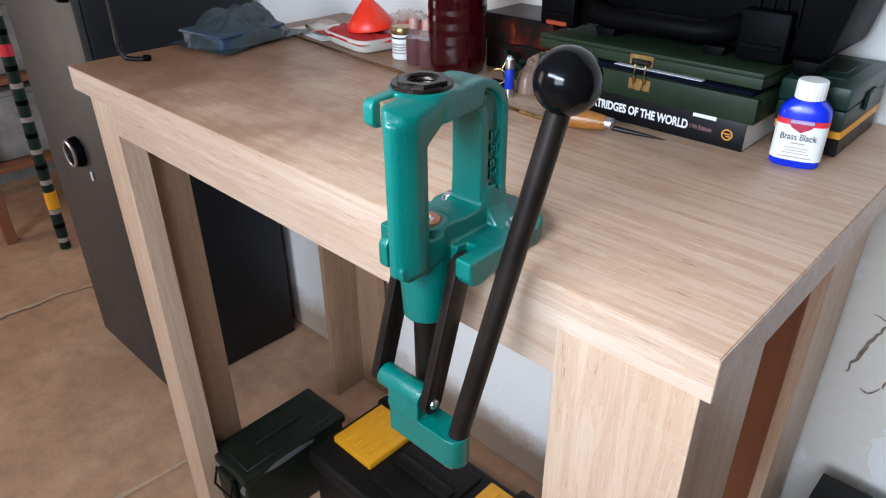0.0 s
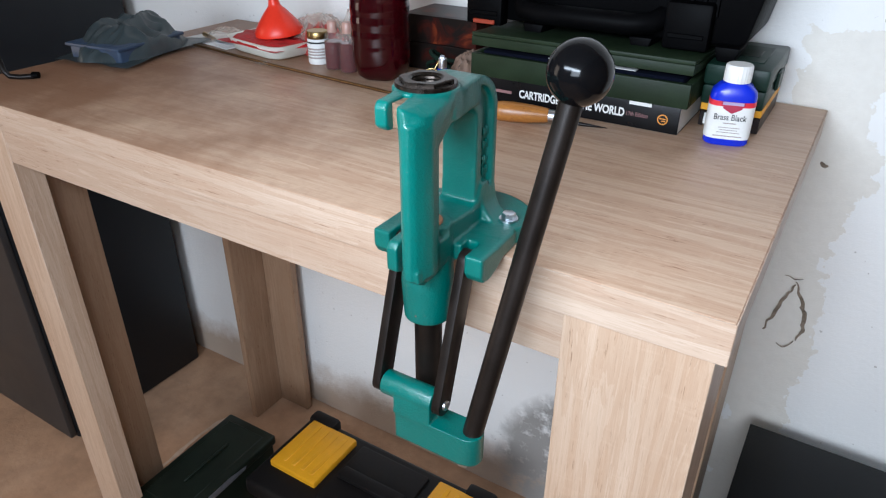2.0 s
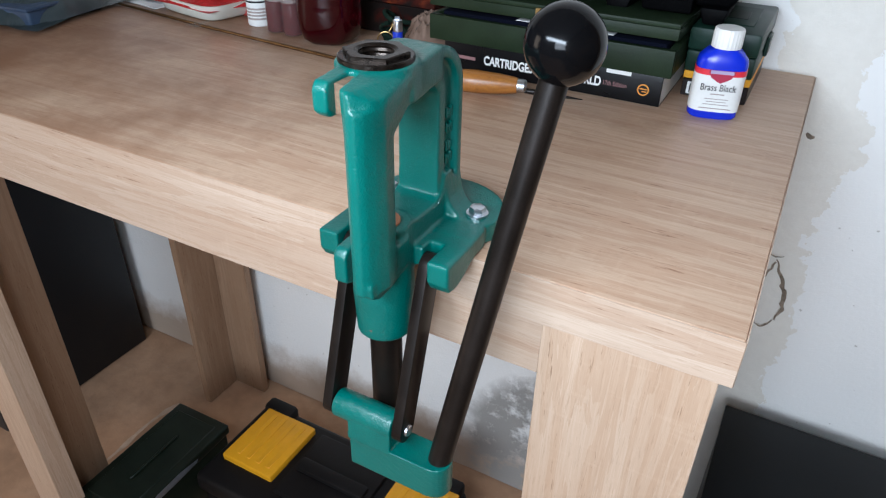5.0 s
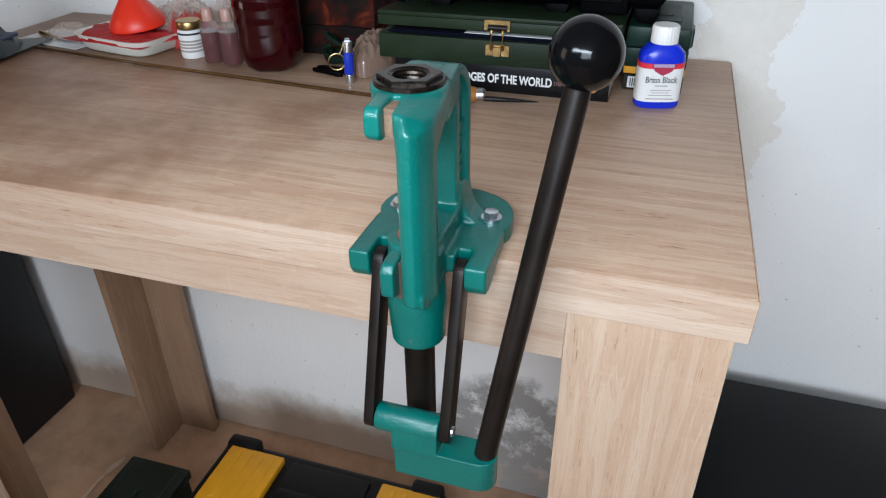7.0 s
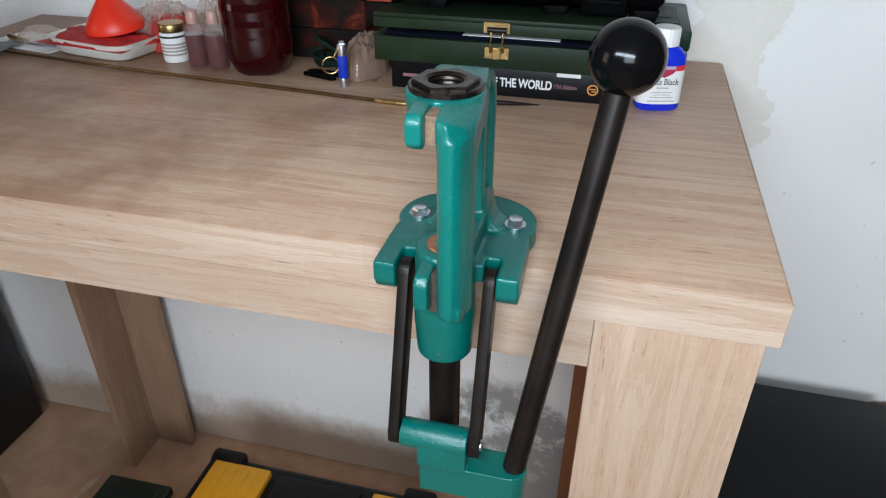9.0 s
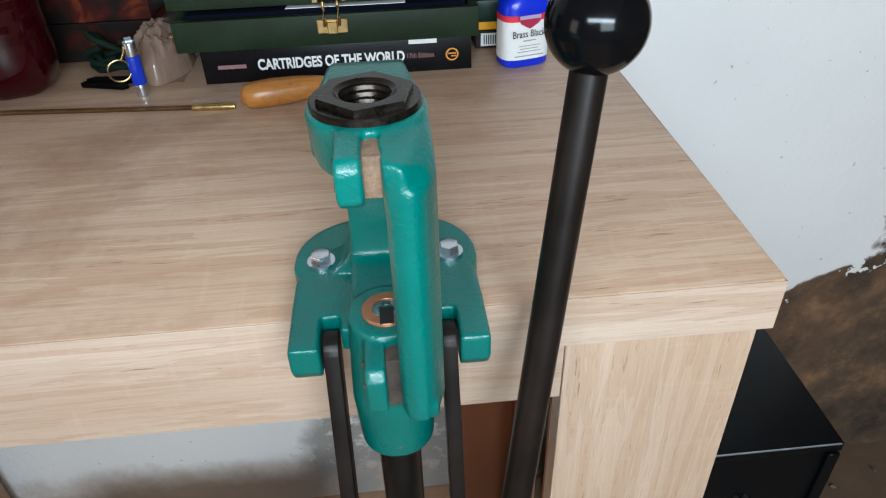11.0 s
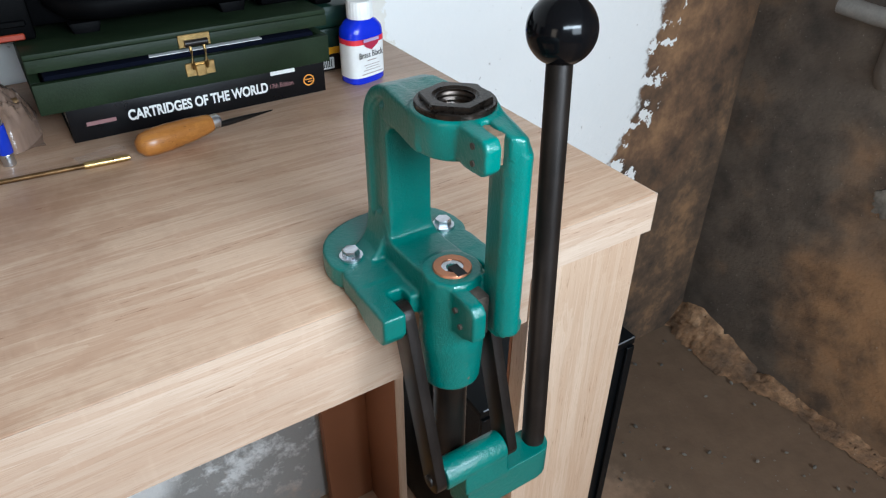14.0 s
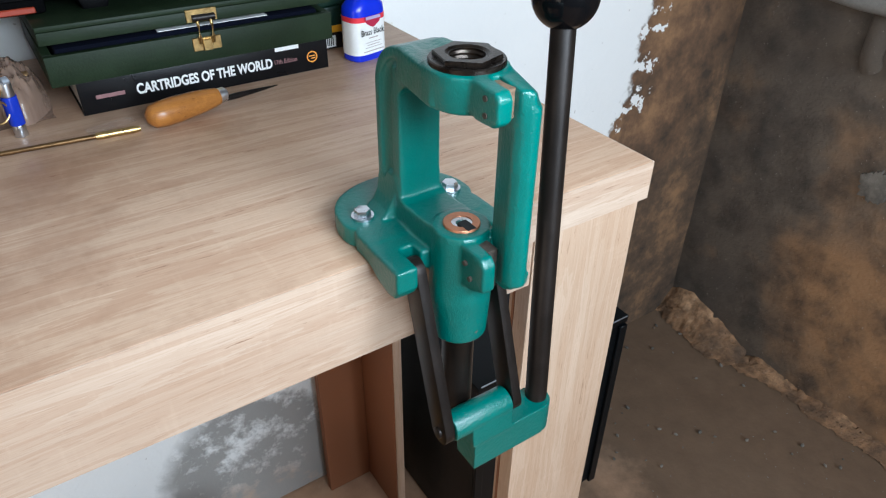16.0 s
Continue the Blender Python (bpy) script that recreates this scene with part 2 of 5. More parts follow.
def wall_plaster():
    """Old whitewashed plaster, flaked off in places down to grey cement and brown earth render."""
    m, nt, b = nodes_of("flaking_white_plaster")
    tc = nt.nodes.new("ShaderNodeTexCoord")
    sep = nt.nodes.new("ShaderNodeSeparateXYZ")
    nt.links.new(tc.outputs["Object"], sep.inputs[0])
    x, z = sep.outputs["X"], sep.outputs["Z"]
    v = tc.outputs["Object"]
    rag = math_(nt, "SUBTRACT", noise_tex(nt, v, 9, 6, 0.62), 0.5)
    rag2 = math_(nt, "SUBTRACT", noise_tex(nt, v, 38, 5, 0.7), 0.5)
    edge = math_(nt, "ADD", math_(nt, "MULTIPLY", rag, 0.14), math_(nt, "MULTIPLY", rag2, 0.06))
    fine = noise_tex(nt, v, 160, 4)
    cloud = noise_tex(nt, v, 5, 5)
    white = mixc(nt, cloud, (0.87, 0.86, 0.835), (0.92, 0.91, 0.885))
    specks = ramp(nt, noise_tex(nt, v, 95, 2, 0.4), [(0.735, grey(0.0)), (0.76, grey(1.0))])
    white = mixc(nt, math_(nt, "MULTIPLY", specks, 0.5), white, (0.33, 0.28, 0.24))
    # strip of bare cement beside the bench end, widening towards the floor
    xs = math_(nt, "ADD", math_(nt, "ADD", x, edge), 0.0625)
    inside = math_(nt, "MULTIPLY", math_(nt, "GREATER_THAN", xs, 0.018), math_(nt, "LESS_THAN", xs, 0.128))
    inside = math_(nt, "MULTIPLY", inside, math_(nt, "LESS_THAN", math_(nt, "ADD", z, math_(nt, "MULTIPLY", edge, 0.6)), 1.13))
    cement = mixc(nt, cloud, (0.82, 0.78, 0.70), (0.90, 0.87, 0.81))
    cement = mixc(nt, math_(nt, "MULTIPLY", noise_tex(nt, v, 70, 4), 0.20), cement, (0.46, 0.40, 0.33))
    # earth render towards the room corner
    ye = math_(nt, "ADD", math_(nt, "ADD", x, math_(nt, "MULTIPLY", edge, 0.9)), math_(nt, "MULTIPLY", math_(nt, "MAXIMUM", math_(nt, "SUBTRACT", 0.9, z), 0.0), 0.25))
    ye = math_(nt, "ADD", ye, math_(nt, "MINIMUM", math_(nt, "MAXIMUM", math_(nt, "MULTIPLY", math_(nt, "SUBTRACT", 0.54, z), 2.0), 0.0), 0.25))
    bare = math_(nt, "DIVIDE", math_(nt, "SUBTRACT", ye, 0.672), 0.014, clamp=True)
    islands = math_(nt, "MULTIPLY", math_(nt, "GREATER_THAN", noise_tex(nt, v, 21, 5, 0.62), 0.575), math_(nt, "LESS_THAN", ye, 0.76))
    bare = math_(nt, "MULTIPLY", bare, math_(nt, "SUBTRACT", 1.0, islands))
    # foot of the wall: grey patch, and flaked brown edge
    zl = math_(nt, "ADD", z, math_(nt, "MULTIPLY", edge, 0.9))
    foot = math_(nt, "DIVIDE", math_(nt, "SUBTRACT", 0.15, zl), 0.09, clamp=True)
    dx = math_(nt, "DIVIDE", math_(nt, "ADD", math_(nt, "ADD", x, 0.275), math_(nt, "MULTIPLY", edge, 0.8)), 0.19)
    dz = math_(nt, "DIVIDE", math_(nt, "SUBTRACT", zl, 0.13), 0.21)
    patch = math_(nt, "DIVIDE", math_(nt, "SUBTRACT", 1.15, math_(nt, "ADD", math_(nt, "MULTIPLY", dx, dx), math_(nt, "MULTIPLY", dz, dz))), 0.4, clamp=True)
    flakes = math_(nt, "DIVIDE", math_(nt, "SUBTRACT", noise_tex(nt, v, 17, 6, 0.68), 0.50), 0.14, clamp=True)
    patch = math_(nt, "MULTIPLY", patch, math_(nt, "SUBTRACT", 1.0, flakes))
    earth = ramp(nt, noise_tex(nt, v, 9, 7, 0.68), [(0.34, (0.060, 0.040, 0.026)), (0.5, (0.165, 0.092, 0.050)), (0.64, (0.31, 0.170, 0.082))])
    deep = math_(nt, "DIVIDE", math_(nt, "SUBTRACT", math_(nt, "ADD", ye, math_(nt, "MULTIPLY", rag, 0.30)), 0.915), 0.09, clamp=True)
    greyearth = ramp(nt, noise_tex(nt, v, 7, 8, 0.72), [(0.36, (0.045, 0.032, 0.023)), (0.52, (0.130, 0.080, 0.047)), (0.66, (0.30, 0.165, 0.080))])
    earth = mixc(nt, deep, earth, greyearth)
    greyc = mixc(nt, cloud, (0.30, 0.285, 0.27), (0.44, 0.42, 0.39))
    tan = mixc(nt, cloud, (0.42, 0.32, 0.24), (0.58, 0.48, 0.39))
    c = mixc(nt, inside, white, cement)
    c = mixc(nt, foot, c, tan)
    c = mixc(nt, patch, c, greyc)
    c = mixc(nt, bare, c, earth)
    nt.links.new(c, b.inputs["Base Color"])
    b.inputs["Roughness"].default_value = 0.85
    lost = math_(nt, "MAXIMUM", math_(nt, "MAXIMUM", inside, bare), math_(nt, "MAXIMUM", foot, patch))
    h = math_(nt, "ADD", math_(nt, "MULTIPLY", lost, -1.0), math_(nt, "ADD", math_(nt, "MULTIPLY", fine, 0.25), math_(nt, "MULTIPLY", rag2, 0.5)))
    bump(nt, b, h, 0.55, 0.006)
    return m


def rough_cement(name, a, c2, c3, scale=6, bdist=0.01, mottle=0.62):
    m, nt, b = nodes_of(name)
    v = coords(nt)
    n1, n2, n3 = noise_tex(nt, v, scale * 0.5, 5, 0.6), noise_tex(nt, v, scale * 3, 6, 0.6), noise_tex(nt, v, 130, 4)
    c = ramp(nt, n1, [(0.35, a), (0.5, c2), (0.66, c3)])
    c = mixc(nt, math_(nt, "MULTIPLY", ramp(nt, n2, [(0.42, grey(0.0)), (0.66, grey(1.0))]), mottle), c, tuple(0.5 * k for k in a))
    grit = ramp(nt, n3, [(0.66, grey(0.0)), (0.74, grey(1.0))])
    c = mixc(nt, math_(nt, "MULTIPLY", grit, 0.32), c, (0.5, 0.45, 0.38))
    nt.links.new(c, b.inputs["Base Color"])
    b.inputs["Roughness"].default_value = 0.8
    bump(nt, b, math_(nt, "ADD", n2, math_(nt, "MULTIPLY", n3, 0.3)), 0.4, bdist)
    return m


PLASTER = wall_plaster()
EARTHWALL = rough_cement("damp_brown_render", (0.084, 0.069, 0.056), (0.140, 0.108, 0.080), (0.34, 0.188, 0.090), 3.4, 0.018, 0.75)
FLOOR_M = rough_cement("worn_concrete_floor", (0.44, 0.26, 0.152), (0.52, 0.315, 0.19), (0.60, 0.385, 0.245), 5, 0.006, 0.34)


def floor_falloff(m, x_from, color):
    """Light falloff put into the floor's colour: darker beyond a ragged line."""
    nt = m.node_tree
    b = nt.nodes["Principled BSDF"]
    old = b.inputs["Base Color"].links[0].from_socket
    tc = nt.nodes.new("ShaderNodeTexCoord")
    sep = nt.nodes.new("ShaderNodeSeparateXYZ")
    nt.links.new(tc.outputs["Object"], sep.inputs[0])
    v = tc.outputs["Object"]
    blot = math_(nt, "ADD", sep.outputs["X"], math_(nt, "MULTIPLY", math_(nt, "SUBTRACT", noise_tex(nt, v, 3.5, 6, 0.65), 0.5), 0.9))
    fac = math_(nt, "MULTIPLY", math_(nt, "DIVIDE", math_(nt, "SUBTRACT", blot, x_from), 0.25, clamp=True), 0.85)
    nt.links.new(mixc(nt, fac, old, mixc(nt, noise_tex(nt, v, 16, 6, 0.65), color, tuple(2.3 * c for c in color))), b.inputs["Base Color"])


floor_falloff(FLOOR_M, 0.2, (0.062, 0.040, 0.024))
PATCHED = rough_cement("dirty_old_plaster", (0.13, 0.115, 0.095), (0.20, 0.175, 0.145), (0.28, 0.25, 0.21), 14, 0.006)
RUBBLE = rough_cement("crumbled_render", (0.13, 0.078, 0.045), (0.29, 0.158, 0.078), (0.54, 0.32, 0.17), 16, 0.02)
PALEFLOOR = rough_cement("pale_scuffed_concrete", (0.52, 0.37, 0.26), (0.56, 0.41, 0.30), (0.60, 0.46, 0.35), 20, 0.004, 0.3)
PIPEGREY = plain("dull_pipe_paint", (0.20, 0.185, 0.165), 0.6, var=0.3, big=20, small=200, bumps=0.3)
GREYROOM = rough_cement("dull_room_plaster", (0.30, 0.29, 0.28), (0.36, 0.35, 0.34), (0.42, 0.40, 0.38), 4, 0.004)


# ---- mesh helpers ----
def bm_box(x0, x1, y0, y1, z0, z1, bev=0.0, seg=2):
    bm = bmesh.new()
    bmesh.ops.create_cube(bm, size=1, matrix=Matrix.Translation(((x0 + x1) / 2, (y0 + y1) / 2, (z0 + z1) / 2)) @ Matrix.Diagonal((x1 - x0, y1 - y0, z1 - z0, 1)))
    if bev:
        bmesh.ops.bevel(bm, geom=bm.edges[:], offset=bev, segments=seg, affect="EDGES", profile=0.5)
    return bm


def bm_cyl(r, p0, p1, seg=32, r2=None, bev=0.0):
    p0, p1 = Vector(p0), Vector(p1)
    d = p1 - p0
    bm = bmesh.new()
    bmesh.ops.create_cone(bm, cap_ends=True, segments=seg, radius1=r, radius2=r if r2 is None else r2, depth=d.length)
    if bev:
        rims = [e for e in bm.edges if abs(e.verts[0].co.z - e.verts[1].co.z) < 1e-6]
        bmesh.ops.bevel(bm, geom=rims, offset=bev, segments=3, affect="EDGES", profile=0.5)
    q = d.to_track_quat("Z", "Y").to_matrix().to_4x4()
    bmesh.ops.transform(bm, matrix=Matrix.Translation((p0 + p1) / 2) @ q, verts=bm.verts[:])
    return bm


def bm_ball(r, c, seg=32, squash=(1, 1, 1)):
    bm = bmesh.new()
    bmesh.ops.create_uvsphere(bm, u_segments=seg, v_segments=seg // 2, radius=r, matrix=Matrix.Translation(c) @ Matrix.Diagonal((*squash, 1)))
    return bm


def bm_lathe(profile, seg=40, lobe=None):
    """Spin (radius, height) pairs round z; closed at the axis where the radius is 0."""
    bm = bmesh.new()
    rings = []
    for r, z in profile:
        if r <= 1e-6:
            rings.append([bm.verts.new((0, 0, z))])
        else:
            ring = []
            for k in range(seg):
                a = 2 * math.pi * k / seg
                rr = r * (lobe(a, z) if lobe else 1)
                ring.append(bm.verts.new((rr * math.cos(a), rr * math.sin(a), z)))
            rings.append(ring)
    for a, b in zip(rings, rings[1:]):
        for k in range(seg):
            if len(a) == 1 and len(b) == 1:
                break
            if len(a) == 1:
                bm.faces.new((a[0], b[(k + 1) % seg], b[k]))
            elif len(b) == 1:
                bm.faces.new((a[k], a[(k + 1) % seg], b[0]))
            else:
                bm.faces.new((a[k], a[(k + 1) % seg], b[(k + 1) % seg], b[k]))
    bmesh.ops.recalc_face_normals(bm, faces=bm.faces[:])
    return bm


def bm_prism(outline, lo, hi, axis="z", bev=0.0):
    """Extrude a flat outline of (a, b) pairs from lo to hi along an axis: z takes (x, y), x takes (y, z), y takes (x, z)."""
    place = {"z": lambda a, b, h: (a, b, h), "x": lambda a, b, h: (h, a, b), "y": lambda a, b, h: (a, h, b)}[axis]
    bm = bmesh.new()
    low = [bm.verts.new(place(a, b, lo)) for a, b in outline]
    high = [bm.verts.new(place(a, b, hi)) for a, b in outline]
    bm.faces.new(low)
    bm.faces.new(high)
    for k in range(len(outline)):
        j = (k + 1) % len(outline)
        bm.faces.new((low[k], low[j], high[j], high[k]))
    bmesh.ops.recalc_face_normals(bm, faces=bm.faces[:])
    if bev:
        bmesh.ops.bevel(bm, geom=bm.edges[:], offset=bev, segments=2, affect="EDGES", profile=0.5)
    return bm


def arc(cx, cy, r, a0, a1, n=8):
    return [(cx + r * math.cos(radians(a0 + (a1 - a0) * k / n)), cy + r * math.sin(radians(a0 + (a1 - a0) * k / n))) for k in range(n + 1)]


def bm_tube(points, r, seg=12):
    """A round rod along a line of points."""
    bm = bmesh.new()
    pts = [Vector(p) for p in points]
    rings = []
    for i, p in enumerate(pts):
        d = (pts[min(i + 1, len(pts) - 1)] - pts[max(i - 1, 0)]).normalized()
        q = d.to_track_quat("Z", "Y").to_matrix()
        rad = r[i] if isinstance(r, (list, tuple)) else r
        rings.append([bm.verts.new(p + q @ Vector((rad * math.cos(2 * math.pi * k / seg), rad * math.sin(2 * math.pi * k / seg), 0))) for k in range(seg)])
    for a, b in zip(rings, rings[1:]):
        for k in range(seg):
            bm.faces.new((a[k], a[(k + 1) % seg], b[(k + 1) % seg], b[k]))
    bm.faces.new(rings[0])
    bm.faces.new(rings[-1])
    bmesh.ops.recalc_face_normals(bm, faces=bm.faces[:])
    return bm


def joined(*bms):
    out = bmesh.new()
    for b in bms:
        me = bpy.data.meshes.new("tmp")
        b.to_mesh(me)
        b.free()
        out.from_mesh(me)
        bpy.data.meshes.remove(me)
    return out


def moved(bm, m):
    bmesh.ops.transform(bm, matrix=m, verts=bm.verts[:])
    return bm


def thing(name, place, label, category, group="", kind=""):
    ob = new(name)
    ob.empty_display_size = 0.05
    ob.matrix_basis = place if isinstance(place, Matrix) else Matrix.Translation(place)
    return tagged(ob, label, category, group, kind)


def part(name, bm, material, parent=None, label="", smooth=40):
    me = bpy.data.meshes.new(name)
    bm.normal_update()
    bm.to_mesh(me)
    bm.free()
    me.materials.append(material)
    if smooth:
        me.polygons.foreach_set("use_smooth", [True] * len(me.polygons))
        me.set_sharp_from_angle(angle=radians(smooth))
    ob = new(name, me)
    ob.parent = parent
    if label:
        ob["label"] = label
    return ob


def lettering(name, words, m, size, material, parent, squeeze=1.0, bold=0.0, label=""):
    """Words in the built-in font as a thin mesh; m places the left end of the base line, facing +z of m."""
    cu = bpy.data.curves.new(name, "FONT")
    cu.body, cu.size, cu.extrude, cu.offset = words, size, 0.00012, bold
    tmp = new(name, cu)
    deps = bpy.context.evaluated_depsgraph_get()
    me = bpy.data.meshes.new_from_object(tmp.evaluated_get(deps))
    bpy.data.objects.remove(tmp)
    me.transform(m @ Matrix.Diagonal((squeeze, 1, 1, 1)))
    me.materials.clear()
    me.materials.append(material)
    ob = new(name, me)
    ob.parent = parent
    if label:
        ob["label"] = label
    return ob


def facing(x, y, z, turn=0.0):
    """A pose on an upright face that looks to -y, turned about z."""
    return pose(x, y, z, 90, 0, turn)


def bm_crumple(nx, ny, sx, sy, height, seed, fold=0.5, edge=0.35, pitch=2.1):
    """A crumpled sheet heaped over the ground: a fine grid with ridged folds."""
    bm = bmesh.new()
    grid = []
    for j in range(ny + 1):
        row = []
        for i in range(nx + 1):
            u, v = i / nx * 2 - 1, j / ny * 2 - 1
            p = Vector((u * pitch + seed, v * pitch, seed * 0.7))
            ridge = 1 - abs(noise.noise(p * 1.3)) * 2
            ridge2 = 1 - abs(noise.noise(p * 3.1 + Vector((7, 1, 0)))) * 2
            dome = max(0.0, 1 - (u * u + v * v) ** 1.1) ** edge
            h = height * dome * (0.55 + fold * 0.45 * ridge + fold * 0.22 * ridge2)
            w = 1 + 0.18 * noise.noise(Vector((u * 1.4, v * 1.4, seed)))
            row.append(bm.verts.new((u * sx / 2 * w, v * sy / 2 * w, max(0.0008, h))))
        grid.append(row)
    for j in range(ny):
        for i in range(nx):
            bm.faces.new((grid[j][i], grid[j][i + 1], grid[j + 1][i + 1], grid[j + 1][i]))
    return bm


# ---- structure ----
def structure(name, bm, material, label, category, smooth=0):
    return tagged(part(name, bm, material, None, smooth=smooth), label, category, kind="structure")


def bm_rough_sheet(u0, u1, v0, v1, nu, nv, amp, place, seed):
    """A slightly uneven sheet; place maps (u, v, height) to space."""
    bm = bmesh.new()
    rows = []
    for j in range(nv + 1):
        row = []
        for i in range(nu + 1):
            u, v = u0 + (u1 - u0) * i / nu, v0 + (v1 - v0) * j / nv
            h = amp * (noise.noise(Vector((u * 3, v * 3, seed))) + 0.5 * noise.noise(Vector((u * 11, v * 11, seed + 5))))
            row.append(bm.verts.new(place(u, v, h)))
        rows.append(row)
    for a, b in zip(rows, rows[1:]):
        for i in range(nu):
            bm.faces.new((a[i], a[i + 1], b[i + 1], b[i]))
    return bm


XL, XR, YB, YF, ZC = -3.4, 1.0, 0.605, -2.8, 2.4
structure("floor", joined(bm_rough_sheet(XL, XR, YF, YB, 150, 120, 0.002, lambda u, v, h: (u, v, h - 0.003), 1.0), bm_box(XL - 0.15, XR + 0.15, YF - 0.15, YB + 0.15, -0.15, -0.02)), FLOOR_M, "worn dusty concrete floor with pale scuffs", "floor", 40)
structure("wall_back", joined(bm_box(XL - 0.15, XR + 0.15, YB + 0.004, YB + 0.16, -0.15, ZC), bm_rough_sheet(XL, XR, 0, ZC, 260, 150, 0.003, lambda u, v, h: (u, YB - 0.004 + h, v), 4.0)), PLASTER, "whitewashed plaster wall flaking to cement and brown render", "wall", 40)
structure("wall_right", joined(bm_box(XR + 0.012, XR + 0.16, YF, YB, -0.15, ZC), bm_rough_sheet(YF, YB, 0, ZC, 170, 120, 0.006, lambda u, v, h: (XR + h, u, v), 8.0)), EARTHWALL, "damp brown and grey rendered wall", "wall", 40)
structure("wall_left", joined(bm_box(XL - 0.15, XL, YF, -1.95, -0.15, ZC), bm_box(XL - 0.15, XL, -0.95, YB, -0.15, ZC), bm_box(XL - 0.15, XL, -1.95, -0.95, 2.1, ZC)), GREYROOM, "dull grey plastered wall with an open doorway", "wall")
structure("wall_front", joined(bm_box(XL - 0.15, -0.60, YF - 0.15, YF, -0.15, ZC), bm_box(0.90, XR + 0.15, YF - 0.15, YF, -0.15, ZC), bm_box(-0.60, 0.90, YF - 0.15, YF, -0.15, 1.20), bm_box(-0.60, 0.90, YF - 0.15, YF, 2.25, ZC)), GREYROOM, "dull grey plastered wall with a window opening", "wall")
structure("ceiling", bm_box(XL - 0.15, XR + 0.15, YF - 0.15, YB + 0.15, ZC, ZC + 0.12), GREYROOM, "plain grey plastered ceiling", "ceiling")

# crumbled render along the foot of the right wall and in the corner
def rubble_bank():
    bm = bmesh.new()
    rng = random.Random(5)
    prev = None
    n = 260
    for k in range(n + 1):
        y = -0.9 + (YB + 0.9) * k / n
        wide = 0.048 + 0.02 * noise.noise(Vector((y * 6, 0, 3))) + 0.055 * max(0, 1 - abs(y - 0.42) / 0.22)
        tall = 0.016 + 0.014 * noise.noise(Vector((y * 9, 2, 3))) + 0.085 * max(0, 1 - abs(y - 0.53) / 0.20)
        ring = []
        for s in range(13):
            f = s / 12
            jit = 0.016 * noise.noise(Vector((y * 30, f * 6, 1))) + 0.014 * noise.noise(Vector((y * 75, f * 14, 4)))
            ring.append(bm.verts.new((XR + 0.004 - wide * f + jit, y, max(-0.004, tall * (1 - f) ** 1.2 + jit * (1.1 - f)))))
        if prev:
            for a in range(12):
                bm.faces.new((prev[a], prev[a + 1], ring[a + 1], ring[a]))
        prev = ring
    bmesh.ops.recalc_face_normals(bm, faces=bm.faces[:])
    return bm


tagged(part("crumbled_render_bank", rubble_bank(), RUBBLE, None, smooth=60), "crumbled orange-brown render heaped along the wall foot", "rubble", kind="stuff")


def grit():
    bm = bmesh.new()
    rng = random.Random(9)
    for _ in range(190):
        x, y = rng.uniform(0.42, 0.97), rng.uniform(-0.35, 0.55)
        s = 0.0011 + 0.0045 * rng.random() ** 3
        bmesh.ops.create_icosphere(bm, subdivisions=1, radius=s, matrix=Matrix.Translation((x, y, s * 0.5)) @ Matrix.Rotation(rng.uniform(0, 6), 4, "Z") @ Matrix.Diagonal((1.4, 0.9, 0.7, 1)))
    return bm


tagged(part("floor_grit", grit(), PATCHED, None, smooth=0), "loose pale grit scattered on the concrete floor", "grit", kind="stuff")

def bm_scuff(a, b, width, seed):
    """A thin uneven smear of pale concrete on the floor between two places."""
    bm = bmesh.new()
    a, b = Vector(a), Vector(b)
    n = Vector((-(b - a).y, (b - a).x)).normalized()
    prev = None
    for k in range(61):
        f = k / 60
        o = a.lerp(b, f) + n * 0.02 * noise.noise(Vector((f * 5, seed, 0)))
        w = width * (0.35 + 0.9 * abs(noise.noise(Vector((f * 14, seed, 4)))))
        pair = (bm.verts.new((*(o + n * w), 0.0022)), bm.verts.new((*(o - n * w), 0.0022)))
        if prev:
            bm.faces.new((prev[0], pair[0], pair[1], prev[1]))
        prev = pair
    return bm


for k, (a, b2, w) in enumerate((((-2.26, -0.30), (-2.21, 0.30), 0.014), ((-1.24, -0.45), (-1.19, 0.42), 0.010))):
    structure("floor_seam", bm_scuff(a, b2, w, k * 7.0), PALEFLOOR, "pale raised seam across the concrete floor", "floor seam")

# flaked plaster lumps high on the right wall, and the pipe
pipe = thing("wall_pipe", (0, 0, 0), "painted grey pipe with an elbow along the wall", "pipe")
part("pipe_run", bm_tube([(0.905, 0.372, 0.975), (0.905, 0.30, 0.970), (0.905, -0.8, 0.970)], 0.017, 20), PIPEGREY, pipe)
part("pipe_drop", bm_tube([(0.955, 0.275, 0.97), (0.958, 0.275, 0.90), (0.965, 0.278, 0.86), (0.985, 0.28, 0.835)], 0.02, 20), EARTHWALL, pipe)


